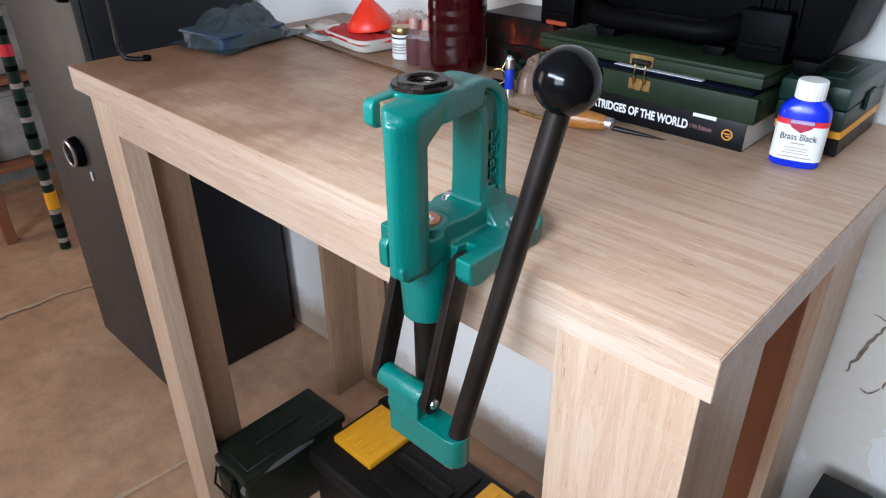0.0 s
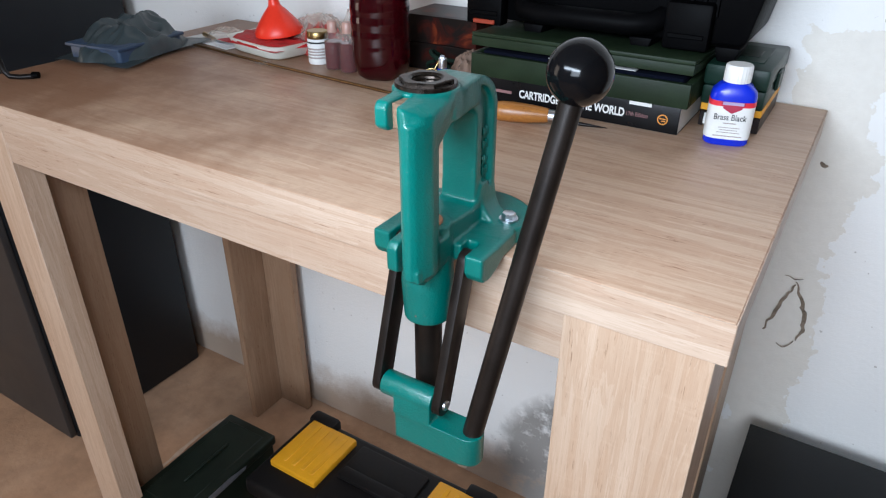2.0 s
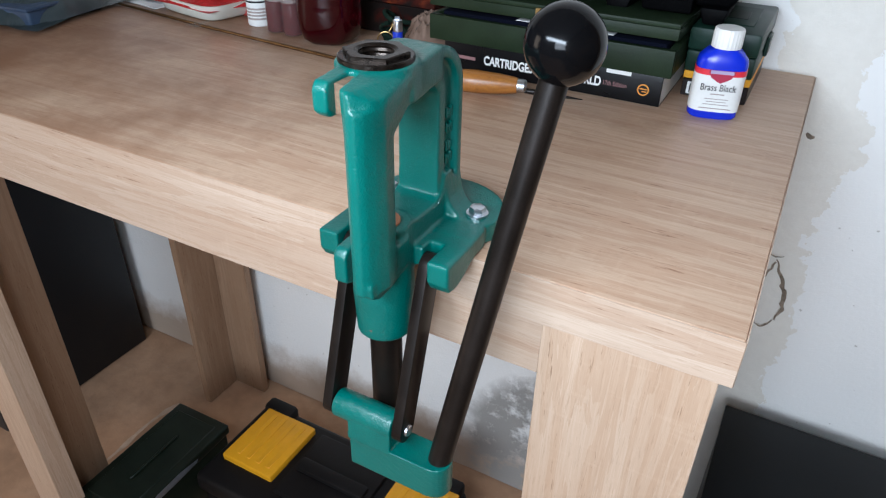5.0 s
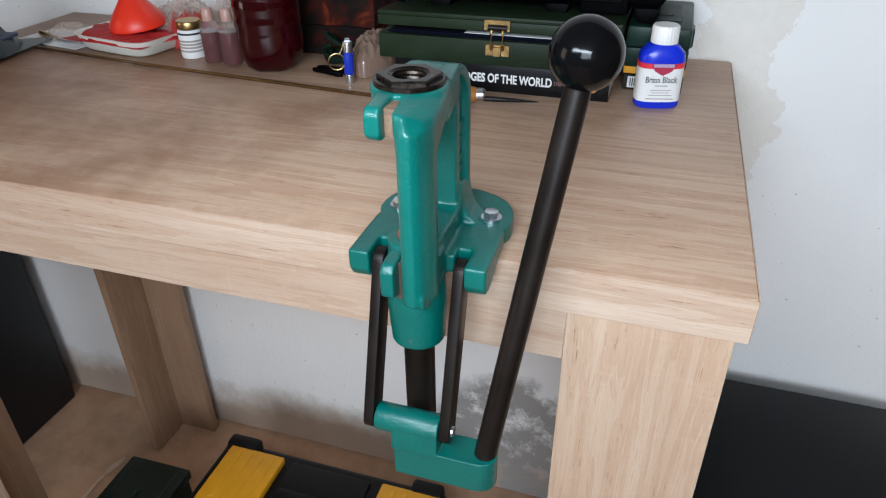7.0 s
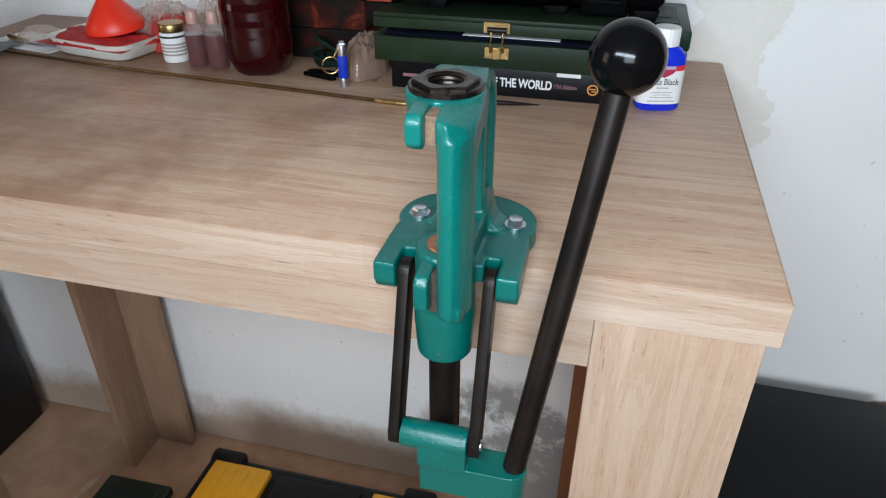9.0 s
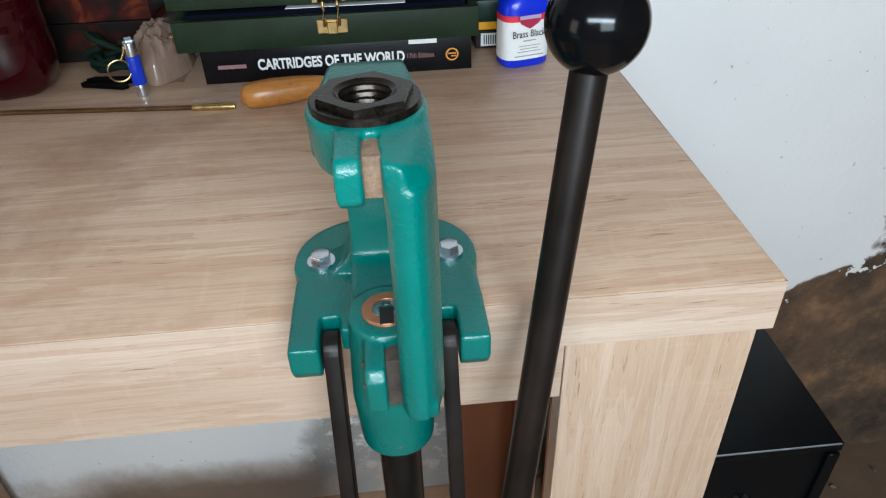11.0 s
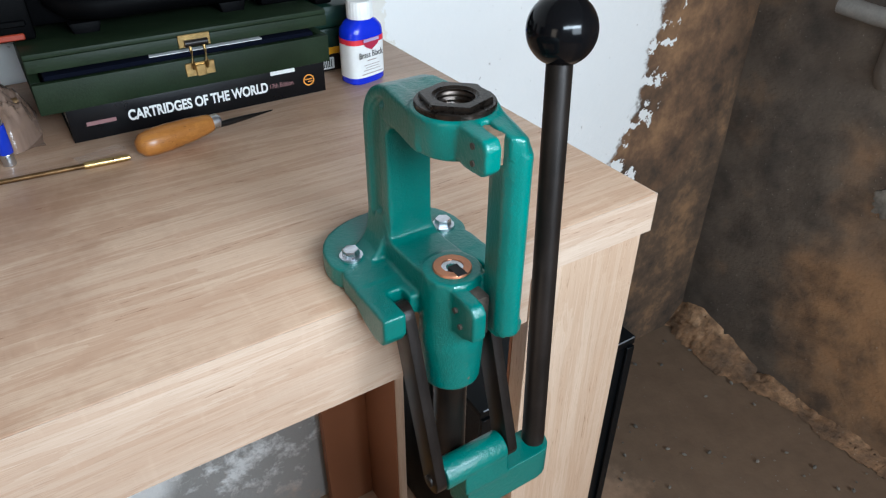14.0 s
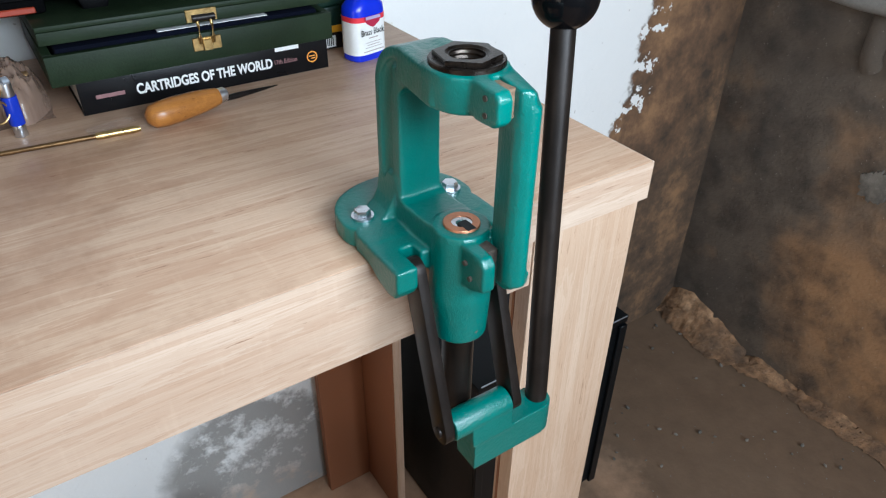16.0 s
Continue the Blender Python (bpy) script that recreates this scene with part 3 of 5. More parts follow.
def flake(name, y, z, sy, sz, seed):
    bm = bmesh.new()
    rng = random.Random(seed)
    rim = []
    mid = bm.verts.new((XR - 0.016, y, z))
    for k in range(70):
        a = 2 * math.pi * k / 70
        r = 1 + 0.4 * noise.noise(Vector((math.cos(a) * 2, math.sin(a) * 2, seed))) + 0.3 * noise.noise(Vector((math.cos(a) * 5, math.sin(a) * 5, seed)))
        rim.append((bm.verts.new((XR - 0.012, y + sy * r * math.cos(a), z + sz * r * math.sin(a))), bm.verts.new((XR + 0.01, y + sy * r * 1.04 * math.cos(a), z + sz * r * 1.04 * math.sin(a)))))
    for k in range(70):
        j = (k + 1) % 70
        bm.faces.new((mid, rim[k][0], rim[j][0]))
        bm.faces.new((rim[k][0], rim[k][1], rim[j][1], rim[j][0]))
    bmesh.ops.recalc_face_normals(bm, faces=bm.faces[:])
    tagged(part(name, bm, PATCHED, None, smooth=50), "patch of old pale plaster clinging to the wall", "plaster patch", "plaster patches", "structure")


flake("plaster_patch", 0.20, 0.87, 0.035, 0.055, 2.0)
flake("plaster_patch", 0.19, 0.60, 0.03, 0.035, 5.0)

def bm_ragged(line, widths, y, seed):
    """A ragged dark split along a line of (x, z) points on the back wall."""
    bm = bmesh.new()
    pts = [Vector(p) for p in line]
    fine = []
    for (p, q), (w0, w1) in zip(zip(pts, pts[1:]), zip(widths, widths[1:])):
        for k in range(8):
            f = k / 8
            o = p.lerp(q, f)
            j = 0.004 * noise.noise(Vector((o.x * 90, o.y * 90, seed)))
            d = (q - p).normalized()
            n = Vector((-d.y, d.x))
            w = (w0 + (w1 - w0) * f) * (0.7 + 0.6 * abs(noise.noise(Vector((o.x * 160, o.y * 160, seed + 3)))))
            fine.append((o + n * (w + j), o - n * (w - j)))
    vs = [(bm.verts.new((a.x, y, a.y)), bm.verts.new((b.x, y, b.y))) for a, b in fine]
    for a, b in zip(vs, vs[1:]):
        bm.faces.new((a[0], b[0], b[1], a[1]))
    return bm


CRACKDIRT = plain("dark_crack_dirt", (0.25, 0.20, 0.15), 0.95, var=0.7, big=70, small=400, bumps=0.6)
for k, (line, widths) in enumerate((
        ([(-0.004, 0.645), (0.006, 0.680), (0.014, 0.712), (0.026, 0.745)], [0.0012, 0.0036, 0.0030, 0.0012]),
        ([(0.024, 0.745), (0.038, 0.715), (0.050, 0.685), (0.052, 0.660), (0.046, 0.638)], [0.0012, 0.0030, 0.0042, 0.0030, 0.0010]),
        ([(0.046, 0.638), (0.032, 0.622), (0.020, 0.628)], [0.0008, 0.0016, 0.0006]),
        ([(0.006, 0.752), (0.022, 0.748), (0.034, 0.754)], [0.0006, 0.0012, 0.0006]),
        ([(0.010, 0.942), (0.016, 0.938), (0.021, 0.940)], [0.002, 0.004, 0.0015]))):
    structure("wall_crack", bm_ragged(line, widths, YB - 0.0088, k * 3.0), CRACKDIRT, "dark ragged crack in the old plaster", "crack")

# ---- workbench ----
bench = thing("workbench", (0, 0, 0), "light oak laminate workbench with boxed legs and worn front edge", "workbench")
top = part("tabletop", bm_box(-1.128, 0, 0.0, 0.588, T - 0.040, T, 0.0020, 2), OAK_TOP, bench)
part("edge_band", bm_box(-1.1280, 0.0006, -0.0010, -0.0001, T - 0.0398, T - 0.0008, 0.0003, 1), OAK_X, bench, "paler oak edge band")
part("edge_band", bm_box(0.0001, 0.0010, 0.0, 0.588, T - 0.0398, T - 0.0008, 0.0003, 1), OAK_X, bench, "paler oak edge band")
part("front_apron", bm_box(-0.9975, -0.1347, 0.0040, 0.022, T - 0.092, T - 0.0405, 0.0006, 1), OAK_X, bench)
part("back_apron", bm_box(-1.0, -0.13, 0.556, 0.572, T - 0.100, T - 0.0405), MDF, bench)


def leg(name, boards):
    for bm, mat in boards:
        part(name, bm, mat, bench)


b = 0.0008
leg("leg_board", [
    (bm_box(-0.1345, -0.008, 0.0018, 0.0225, 0.0, T - 0.0405, b, 1), OAK_Z),
    (bm_box(-0.030, -0.012, 0.0230, 0.150, 0.0, T - 0.0405, b, 1), OAK_Z),
    (bm_box(-0.1345, -0.0305, 0.0230, 0.026, 0.0, T - 0.0405), MDF),
    (bm_box(-0.046, -0.029, 0.430, 0.572, 0.0, T - 0.0405, b, 1), OAK_Z),
    (bm_box(-0.049, -0.0465, 0.431, 0.570, 0.0, T - 0.0405), MDF),
    (bm_box(-0.145, -0.0495, 0.554, 0.572, 0.0, T - 0.0405, b, 1), MDF),
    (bm_box(-1.075, -0.998, 0.0035, 0.045, 0.0, T - 0.0405, b, 1), OAK_Z),
    (bm_box(-1.075, -1.057, 0.0455, 0.135, 0.0, T - 0.0405, b, 1), RAWBOARD),
    (bm_box(-1.142, -1.124, 0.462, 0.575, 0.0, T - 0.0405, b, 1), RAWBOARD),
    (bm_box(-1.1235, -1.030, 0.557, 0.575, 0.0, T - 0.0405, b, 1), RAWBOARD),
])

# ---- reloading press ----
PX = -0.245
press = thing("bench_press", (PX, 0, T), "green hammer-painted cast iron bench press with long lever", "bench press")


CY = -0.0405  # axis of the ram


def bm_hull(points):
    bm = bmesh.new()
    for p in points:
        bm.verts.new(p)
    got = bmesh.ops.convex_hull(bm, input=bm.verts[:])
    bmesh.ops.delete(bm, geom=[v for v in got["geom_interior"] if isinstance(v, bmesh.types.BMVert)], context="VERTS")
    bmesh.ops.recalc_face_normals(bm, faces=bm.faces[:])
    return bm


def press_casting():
    ps = []
    cy = CY
    # arched flange on the bench, and the plate in front of it
    arch = [(0.0565 * math.cos(radians(a)), 0.0300 + 0.0520 * math.sin(radians(a)) ** 0.80) for a in range(0, 181, 9)]
    ps.append(bm_prism([(0.0545, 0.0235)] + arch + [(-0.0545, 0.0235), (-0.051, 0.018), (-0.051, -0.004), (0.051, -0.004), (0.051, 0.018)], 0.0005, 0.0170))
    plate = [(-0.0545, -0.0445), (-0.0375, -0.0445), (-0.0375, -0.018), (-0.0265, -0.018), (-0.0265, -0.03), (0.0265, -0.03), (0.0265, -0.018), (0.0375, -0.018), (0.0375, -0.0445), (0.0545, -0.0445), (0.0545, -0.02), (0.0540, 0.016), (0.0500, 0.022), (-0.0500, 0.022), (-0.0540, 0.016), (-0.0545, -0.02)]
    ps.append(bm_prism(plate, 0.0005, 0.0165))
    for s in (-1, 1):
        a, b2 = sorted((s * 0.0375, s * 0.0545))
        ps.append(bm_prism([(-0.0440, 0.0165), (-0.0445, 0.000), (-0.040, -0.0075), (-0.030, -0.0095), (-0.016, -0.006), (-0.003, 0.001), (-0.003, 0.0165)], a, b2, "x"))
    # ram housing with its raised collar, and ridge to the column
    ps.append(bm_cyl(0.0212, (0, cy, -0.056), (0, cy, -0.02), 48, 0.0232))
    ps.append(bm_cyl(0.0232, (0, cy, -0.02), (0, cy, 0.0368), 48, 0.0202))
    ps.append(bm_prism([(-0.042, 0.0), (-0.042, 0.0368), (-0.012, 0.0345), (0.004, 0.0345), (0.012, 0.038), (0.018, 0.052), (0.03, 0.052), (0.045, 0.0)], -0.0190, 0.0185, "x"))
    # rear column: web with two flanges, foot and bend into the top ring
    inner = arc(0.000, 0.116, 0.014, 0, 90, 6)
    outer = arc(0.010, 0.114, 0.034, 0, 90, 10)
    ps.append(bm_prism([(0.014, 0.02)] + inner + [(-0.0275, 0.127), (-0.0275, 0.1485)] + [(y, z) for y, z in reversed(outer)] + [(0.044, 0.02)], -0.0150, 0.0120, "x"))
    ps.append(bm_prism([(0.010, 0.02), (0.0115, 0.116)] + inner[2:] + [(-0.0275, 0.128), (-0.0275, 0.134), (0.008, 0.137)] + [(0.0215, 0.118), (0.0215, 0.02)], -0.0180, 0.0160, "x"))
    back = [(y, z) for y, z in outer]
    inback = [(0.010 + (y - 0.010) * 0.76, 0.114 + (z - 0.114) * 0.76) for y, z in outer]
    ps.append(bm_prism([(0.044, 0.01)] + back + [(-0.0275, 0.1485), (-0.0275, 0.1420)] + list(reversed(inback)) + [(0.0358, 0.01)], -0.0185, 0.0185, "x"))
    # foot fillets each side
    for s in (-1, 1):
        ps.append(bm_prism([(s * 0.0080, 0.046), (s * 0.0185, 0.046), (s * 0.0205, 0.032), (s * 0.0245, 0.024), (s * 0.0310, 0.0180), (s * 0.0340, 0.012), (s * 0.0080, 0.012)], 0.018, 0.044, "y"))
    # top ring and its neck
    ps.append(moved(bm_lathe([(0.0142, 0.1260), (0.0235, 0.1260), (0.0262, 0.1510), (0.0142, 0.1515), (0.0142, 0.1260)], 56), Matrix.Translation((0, cy, 0))))
    ps.append(bm_prism([(-0.0235, -0.0262), (0.0235, -0.0262), (0.0190, 0.01), (-0.0190, 0.01)], 0.126, 0.1480))
    for s in (-1, 1):
        ps.append(bm_prism([(s * 0.0165, cy), (s * 0.0260, cy), (s * 0.0250, -0.029), (s * 0.0210, -0.010), (s * 0.0187, 0.012), (s * 0.0090, 0.012), (s * 0.0095, -0.0265)], 0.1265, 0.1490))
    ps.append(bm_prism([(0.018, 0.098), (0.0140, 0.112), (0.0065, 0.1215), (-0.006, 0.1265), (-0.018, 0.1285), (-0.018, 0.134), (0.02, 0.134)], -0.0180, 0.0155, "x"))
    # front column, an upright oval bar under a sloping shoulder
    oval = [(0.0046, -0.0822), (0.0068, -0.0880), (0.0114, -0.0917), (0.0164, -0.0920), (0.0206, -0.0880), (0.0240, -0.0810), (0.0265, -0.0730), (0.0258, -0.0648), (0.0224, -0.0580), (0.0182, -0.0548), (0.0132, -0.0575), (0.0096, -0.0662)]
    ps.append(bm_prism(oval, 0.008, 0.136))
    shoulder = [(x, y, 0.120) for x, y in oval] + [(0.0046, -0.0870, 0.1475), (0.0120, -0.0908, 0.1465), (0.0040, -0.0690, 0.1502), (0.0225, -0.0810, 0.1405), (0.0262, -0.0700, 0.1400)]
    shoulder += [(0.0075, -0.0560, 0.1505), (0.0215, -0.0540, 0.1492), (0.0255, -0.0480, 0.1470), (0.0262, -0.0405, 0.1455), (0.0240, -0.0405, 0.1300), (0.0180, -0.0500, 0.1270)]
    ps.append(bm_hull(shoulder))
    ps.append(bm_hull([(0.0044, -0.0820, 0.124), (0.0262, -0.0730, 0.112), (0.0216, -0.0592, 0.110), (0.0120, -0.0600, 0.118), (0.0245, -0.0400, 0.129), (0.0080, -0.0480, 0.1275), (0.0250, -0.0500, 0.138), (0.0070, -0.0700, 0.138)]))
    # tail at the foot of the column, tied to the housing
    ps.append(bm_prism([(-0.0895, 0.016), (-0.0880, 0.0060), (-0.0800, 0.0015), (-0.066, 0.0015), (-0.050, 0.006), (-0.040, 0.010), (-0.040, 0.031), (-0.056, 0.031)], 0.0075, 0.0225, "x"))
    # split lugs for the priming arm, above and below
    ps.append(bm_prism([(-0.0895, 0.1315), (-0.0895, 0.1455), (-0.0860, 0.1495), (-0.0560, 0.1512), (-0.0560, 0.130), (-0.0680, 0.1268), (-0.0850, 0.1272)], -0.0132, -0.0022, "x"))
    ps.append(bm_prism([(-0.0835, 0.0080), (-0.0835, 0.0280), (-0.0790, 0.0335), (-0.05, 0.0340), (-0.045, 0.0), (-0.070, 0.0020)], -0.0122, -0.0018, "x"))
    return joined(*ps)


casting = part("casting", press_casting(), PAINT, press)
rm = casting.modifiers.new("cast", "REMESH")
rm.mode, rm.voxel_size, rm.use_smooth_shade = "VOXEL", 0.00105, True
sm = casting.modifiers.new("fillet", "SMOOTH")
sm.factor, sm.iterations = 0.5, 18

part("slot_filler", bm_box(-0.0040, 0.0070, -0.0815, -0.0575, 0.1290, 0.1474, 0.0004, 1), RAWSLOT, press, "bare rusty slot wall")
part("slot_filler", bm_box(-0.0040, 0.0080, -0.0720, -0.050, 0.0, 0.0310, 0.0004, 1), RUST, press)
for y, z in ((-0.0776, 0.1435), (-0.0781, 0.1335), (-0.0640, 0.0225), (-0.0700, 0.0130)):
    part("lug_pin", bm_cyl(0.0019, (-0.0140, y, z), (-0.0105, y, z), 16), RUST, press)

# raised casting marks in the column's side channel
for z in (0.096, 0.084, 0.070, 0.060):
    for dy in (0.0265, 0.0300, 0.0335):
        h = 0.0040 if (int(z * 1000) + int(dy * 10000)) % 3 else 0.0026
        part("cast_mark", bm_box(0.0118, 0.0148, dy - 0.0011, dy + 0.0011, z - h, z + h, 0.0006, 1), PAINT, press)


def hex_bushing():
    bm = bmesh.new()
    seg, prof = 60, []
    hexr = lambda a: 0.0186 / math.cos((a + math.pi / 6 + 0.2) % (math.pi / 3) - math.pi / 6)
    loops = [(lambda a: 0.0238, 0.1490), (lambda a: 0.0238, 0.1534), (lambda a: 0.0232, 0.1541), (hexr, 0.1541), (hexr, 0.1562), (lambda a: hexr(a) * 0.965, 0.1569), (lambda a: 0.0135, 0.1569), (lambda a: 0.0118, 0.1556)]
    z = 0.1556
    for k in range(14):
        loops.append((lambda a, kk=k: 0.0112 + 0.0007 * (kk % 2), z))
        z -= 0.0016
    loops.append((lambda a: 0.0112, 0.1268))
    loops.append((lambda a: 0.0139, 0.1268))
    loops.append((lambda a: 0.0139, 0.1490))
    rings = [[bm.verts.new((f(2 * math.pi * k / seg) * math.cos(2 * math.pi * k / seg), f(2 * math.pi * k / seg) * math.sin(2 * math.pi * k / seg) + CY, h)) for k in range(seg)] for f, h in loops]
    for a, c in zip(rings, rings[1:]):
        for k in range(seg):
            bm.faces.new((a[k], a[(k + 1) % seg], c[(k + 1) % seg], c[k]))
    bmesh.ops.recalc_face_normals(bm, faces=bm.faces[:])
    return bm


part("hex_bushing", hex_bushing(), BUSHING, press, "oily black threaded hex bushing", smooth=30)
ring = bm_lathe([(0.0074, 0.030), (0.0074, 0.0386), (0.0126, 0.0386), (0.0130, 0.0381), (0.0130, 0.030)], 44)
part("bushing_ring", moved(ring, Matrix.Translation((0, CY, 0))), COPPER, press, "copper-coloured ring round the ram hole")
part("ram_head", moved(bm_lathe([(0, 0.0344), (0.0040, 0.0344), (0.0042, 0.0374), (0.0073, 0.0378), (0.0073, 0.033)], 36), Matrix.Translation((0, CY, 0))), ZINC, press)
# solid black block in place of the shade inside the slot
part("ram_slot", bm_box(-0.0035, 0.0035, -0.0530, -0.0405, 0.0354, 0.0389), HOLE, press)
part("ram", bm_cyl(0.0125, (0, CY, -0.152), (0, CY, -0.050), 40), BLUED, press, "dark steel ram")

for s in (-1, 1):
    bolt = part("bolt", joined(bm_cyl(0.0086, (s * 0.0393, 0.0320, 0.0170), (s * 0.0393, 0.0320, 0.0190), 32), bm_cyl(0.0066, (s * 0.0393, 0.0320, 0.0188), (s * 0.0393, 0.0320, 0.0240), 6, 0.0061, 0.0004)), ZINC, press, "zinc-plated hex bolt with washer", smooth=30)

UP, LOW = (-0.0300, 0.0030), (-0.0705, -0.1245)


def link(x):
    """A flat bar with round ends from the upper to the lower pivot."""
    d = Vector((LOW[0] - UP[0], LOW[1] - UP[1])).normalized()
    ang = math.degrees(math.atan2(d.y, d.x))
    out = arc(LOW[0], LOW[1], 0.0105, ang - 90, ang + 90, 10) + arc(UP[0], UP[1], 0.0105, ang + 90, ang + 270, 10)
    return bm_prism(out, x - 0.0042, x + 0.0042, "x", 0.0006)


for s in (-1, 1):
    part("link", link(s * 0.0322), BLUED, press, "dark steel toggle link")
    part("pivot_pin", bm_cyl(0.0048, (s * 0.0500, UP[0], UP[1]), (s * 0.0538, UP[0], UP[1]), 28, None, 0.0005), OXIDE if s > 0 else RUST, press)
    part("link_pin", bm_cyl(0.0055, (s * 0.0300, *LOW), (s * 0.0385, *LOW), 28, 0.0045, 0.0008), ZINC if s > 0 else BLUED, press)

part("toggle_roller", bm_cyl(0.0118, (-0.0270, *LOW), (0.0270, *LOW), 40, None, 0.0010), PAINT, press)
arm = joined(
    bm_prism([(-0.010, -0.0830), (0.061, -0.0830), *arc(0.0610, -0.0695, 0.0135, -90, 90, 10), (0.02, -0.0560), (-0.010, -0.0580)], -0.1740, -0.1430),
    bm_prism([(-0.0835, -0.1460), (-0.0595, -0.1460), (-0.0605, -0.120), (-0.0815, -0.120)], -0.0120, 0.0270, "x"))
arm_ob = part("toggle_arm", arm, PAINT, press)
rm = arm_ob.modifiers.new("cast", "REMESH")
rm.mode, rm.voxel_size, rm.use_smooth_shade = "VOXEL", 0.001, True
sm = arm_ob.modifiers.new("fillet", "SMOOTH")
sm.factor, sm.iterations = 0.5, 5
part("arm_bolt", bm_cyl(0.0075, (0.0560, -0.0690, -0.1850), (0.0568, -0.0688, -0.1730), 6, None, 0.0006), ZINC, press, smooth=25)
L0, L1 = Vector((0.0632, -0.0692, -0.150)), Vector((0.1065, -0.0060, 0.1675))
part("lever", bm_tube([L0, L0.lerp(L1, 0.5), L0.lerp(L1, 0.99)], 0.0092, 32), BLUED, press, "long dark steel lever rod")
part("lever_ball", bm_ball(0.0240, L1, 64), BALL, press, "glossy black ball knob")

# ---- things on the bench ----
# book
MAUVE = plain("mauve_print", (0.26, 0.13, 0.13), 0.5, var=0.1, bumps=0)
book = thing("book", (-0.4190, 0.3760, T), "thick black paperback book lying flat, spine outwards", "book")
BW, BD, BH = 0.2715, 0.200, 0.0340
part("pages", bm_box(0.002, BW - 0.0005, 0.003, BD - 0.003, 0.0008, BH - 0.0008), PAGES, book, "white page block")
part("cover", joined(bm_box(0, BW, 0, 0.0022, 0, BH, 0.0006, 2), bm_box(0, BW, 0.0022, BD, 0, 0.0007), bm_box(0, BW, 0.0022, BD, BH - 0.0007, BH)), SPINE, book)
lettering("spine_title", "CARTRIDGES OF THE WORLD", facing(0.0545, -0.0002, 0.0125), 0.0150, LETTER, book, 0.73, 0.0005, "white title lettering")
lettering("spine_edition", "17th Edition", facing(0.2045, -0.0002, 0.0150), 0.0072, MAUVE, book, 0.80, 0.0001)
part("spine_bar", bm_box(0.0150, 0.0430, -0.0003, 0.0002, 0.0150, 0.0190), MAUVE, book)
part("spine_emblem", moved(joined(bm_lathe([(0.0052, 0), (0.0066, 0), (0.0066, 0.0003), (0.0052, 0.0003), (0.0052, 0)], 32), bm_box(-0.0040, 0.0040, 0.0004, 0.0016, 0, 0.0003), bm_box(-0.0012, 0.0040, -0.0024, -0.0012, 0, 0.0003)), facing(0.2515, -0.0001, 0.0165)), ORANGEPRINT, book, "orange round emblem")
# glare on the spine's upper edge, painted as a white strip
part("cover_shine", bm_box(0.2075, 0.236, -0.0003, 0.0002, BH - 0.0046, BH - 0.0003), PAPER, book, "white strip painted as glare on the cover")

# green wooden case with the lid ajar
chest = thing("wooden_case", (-0.4400, 0.3740, T + BH), "green-stained flat wooden case, lid slightly ajar, brass clasp", "wooden case")
CW, CD = 0.3000, 0.1900
tray_ob = part("tray", bm_box(0.009, CW - 0.009, 0.009, CD - 0.009, 0.001, 0.005), WOODGREEN, chest)
for x0, x1, y0, y1 in ((0, CW, 0, 0.009), (0, CW, CD - 0.009, CD), (0, 0.009, 0.0092, CD - 0.0092), (CW - 0.009, CW, 0.0092, CD - 0.0092)):
    part("side_board", bm_box(x0, x1, y0, y1, 0, 0.0300, 0.0012), WOODGREEN, tray_ob)
LM = pose(0, CD, 0.0302, -3.2)
lid = part("lid", moved(bm_box(0, CW, -CD, 0, 0.0122, 0.0175, 0.0012), LM), WOODGREEN, chest)
for x0, x1, y0, y1 in ((0, CW, -CD, -CD + 0.009), (0, 0.009, -CD + 0.0092, -0.0092), (CW - 0.009, CW, -CD + 0.0092, -0.0092), (0, CW, -0.009, 0)):
    part("lid_rail", moved(bm_box(x0, x1, y0, y1, 0, 0.0121, 0.001), LM), WOODGREEN, lid)
part("lining", bm_box(0.012, CW - 0.012, 0.012, CD - 0.012, 0.0055, 0.0335, 0.003), CLOTHBLUE, chest, "navy cloth lining")
part("leaflet", bm_prism([(0.11, 0.0122), (0.228, 0.0112), (0.23, 0.10), (0.12, 0.11)], 0.0340, 0.0347), PAPER, chest, "white folded leaflet")
clasp = part("clasp", joined(bm_box(0.138, 0.170, -0.0012, 0.0003, 0.0420, 0.0550, 0.0005, 1), bm_box(0.1400, 0.1700, -0.0014, 0.0003, 0.0120, 0.0260, 0.0006, 1), bm_box(0.1500, 0.1600, -0.0040, -0.0012, 0.0120, 0.0240, 0.0008, 1)), BRASS, chest, "worn brass clasp")
for x in (0.1480, 0.1620):
    part("clasp_wire", bm_tube([(x, -0.002, 0.047), (x, -0.0048, 0.040), (x, -0.0050, 0.027), (x, -0.0030, 0.020)], 0.0017, 10), BRASS, chest)
part("clasp_bar", bm_cyl(0.0035, (0.1435, -0.0025, 0.0465), (0.1665, -0.0025, 0.0465), 16), OXIDE, chest)

# black moulded tool case on top
LIDTOP = T + BH + 0.0480
case = thing("tool_case", pose(-0.470, 0.425, LIDTOP + 0.004, 0, 0, 0), "black blow-moulded plastic tool case with handle and latches", "tool case")
part("shell", joined(bm_prism([(0.0, 0.012), (0.365, 0.012), (0.372, 0.020), (0.398, 0.150), (0.390, 0.156), (0.0, 0.156), (-0.008, 0.148), (-0.008, 0.020)], 0.016, 0.150, "y", 0.005)), CASE, case)
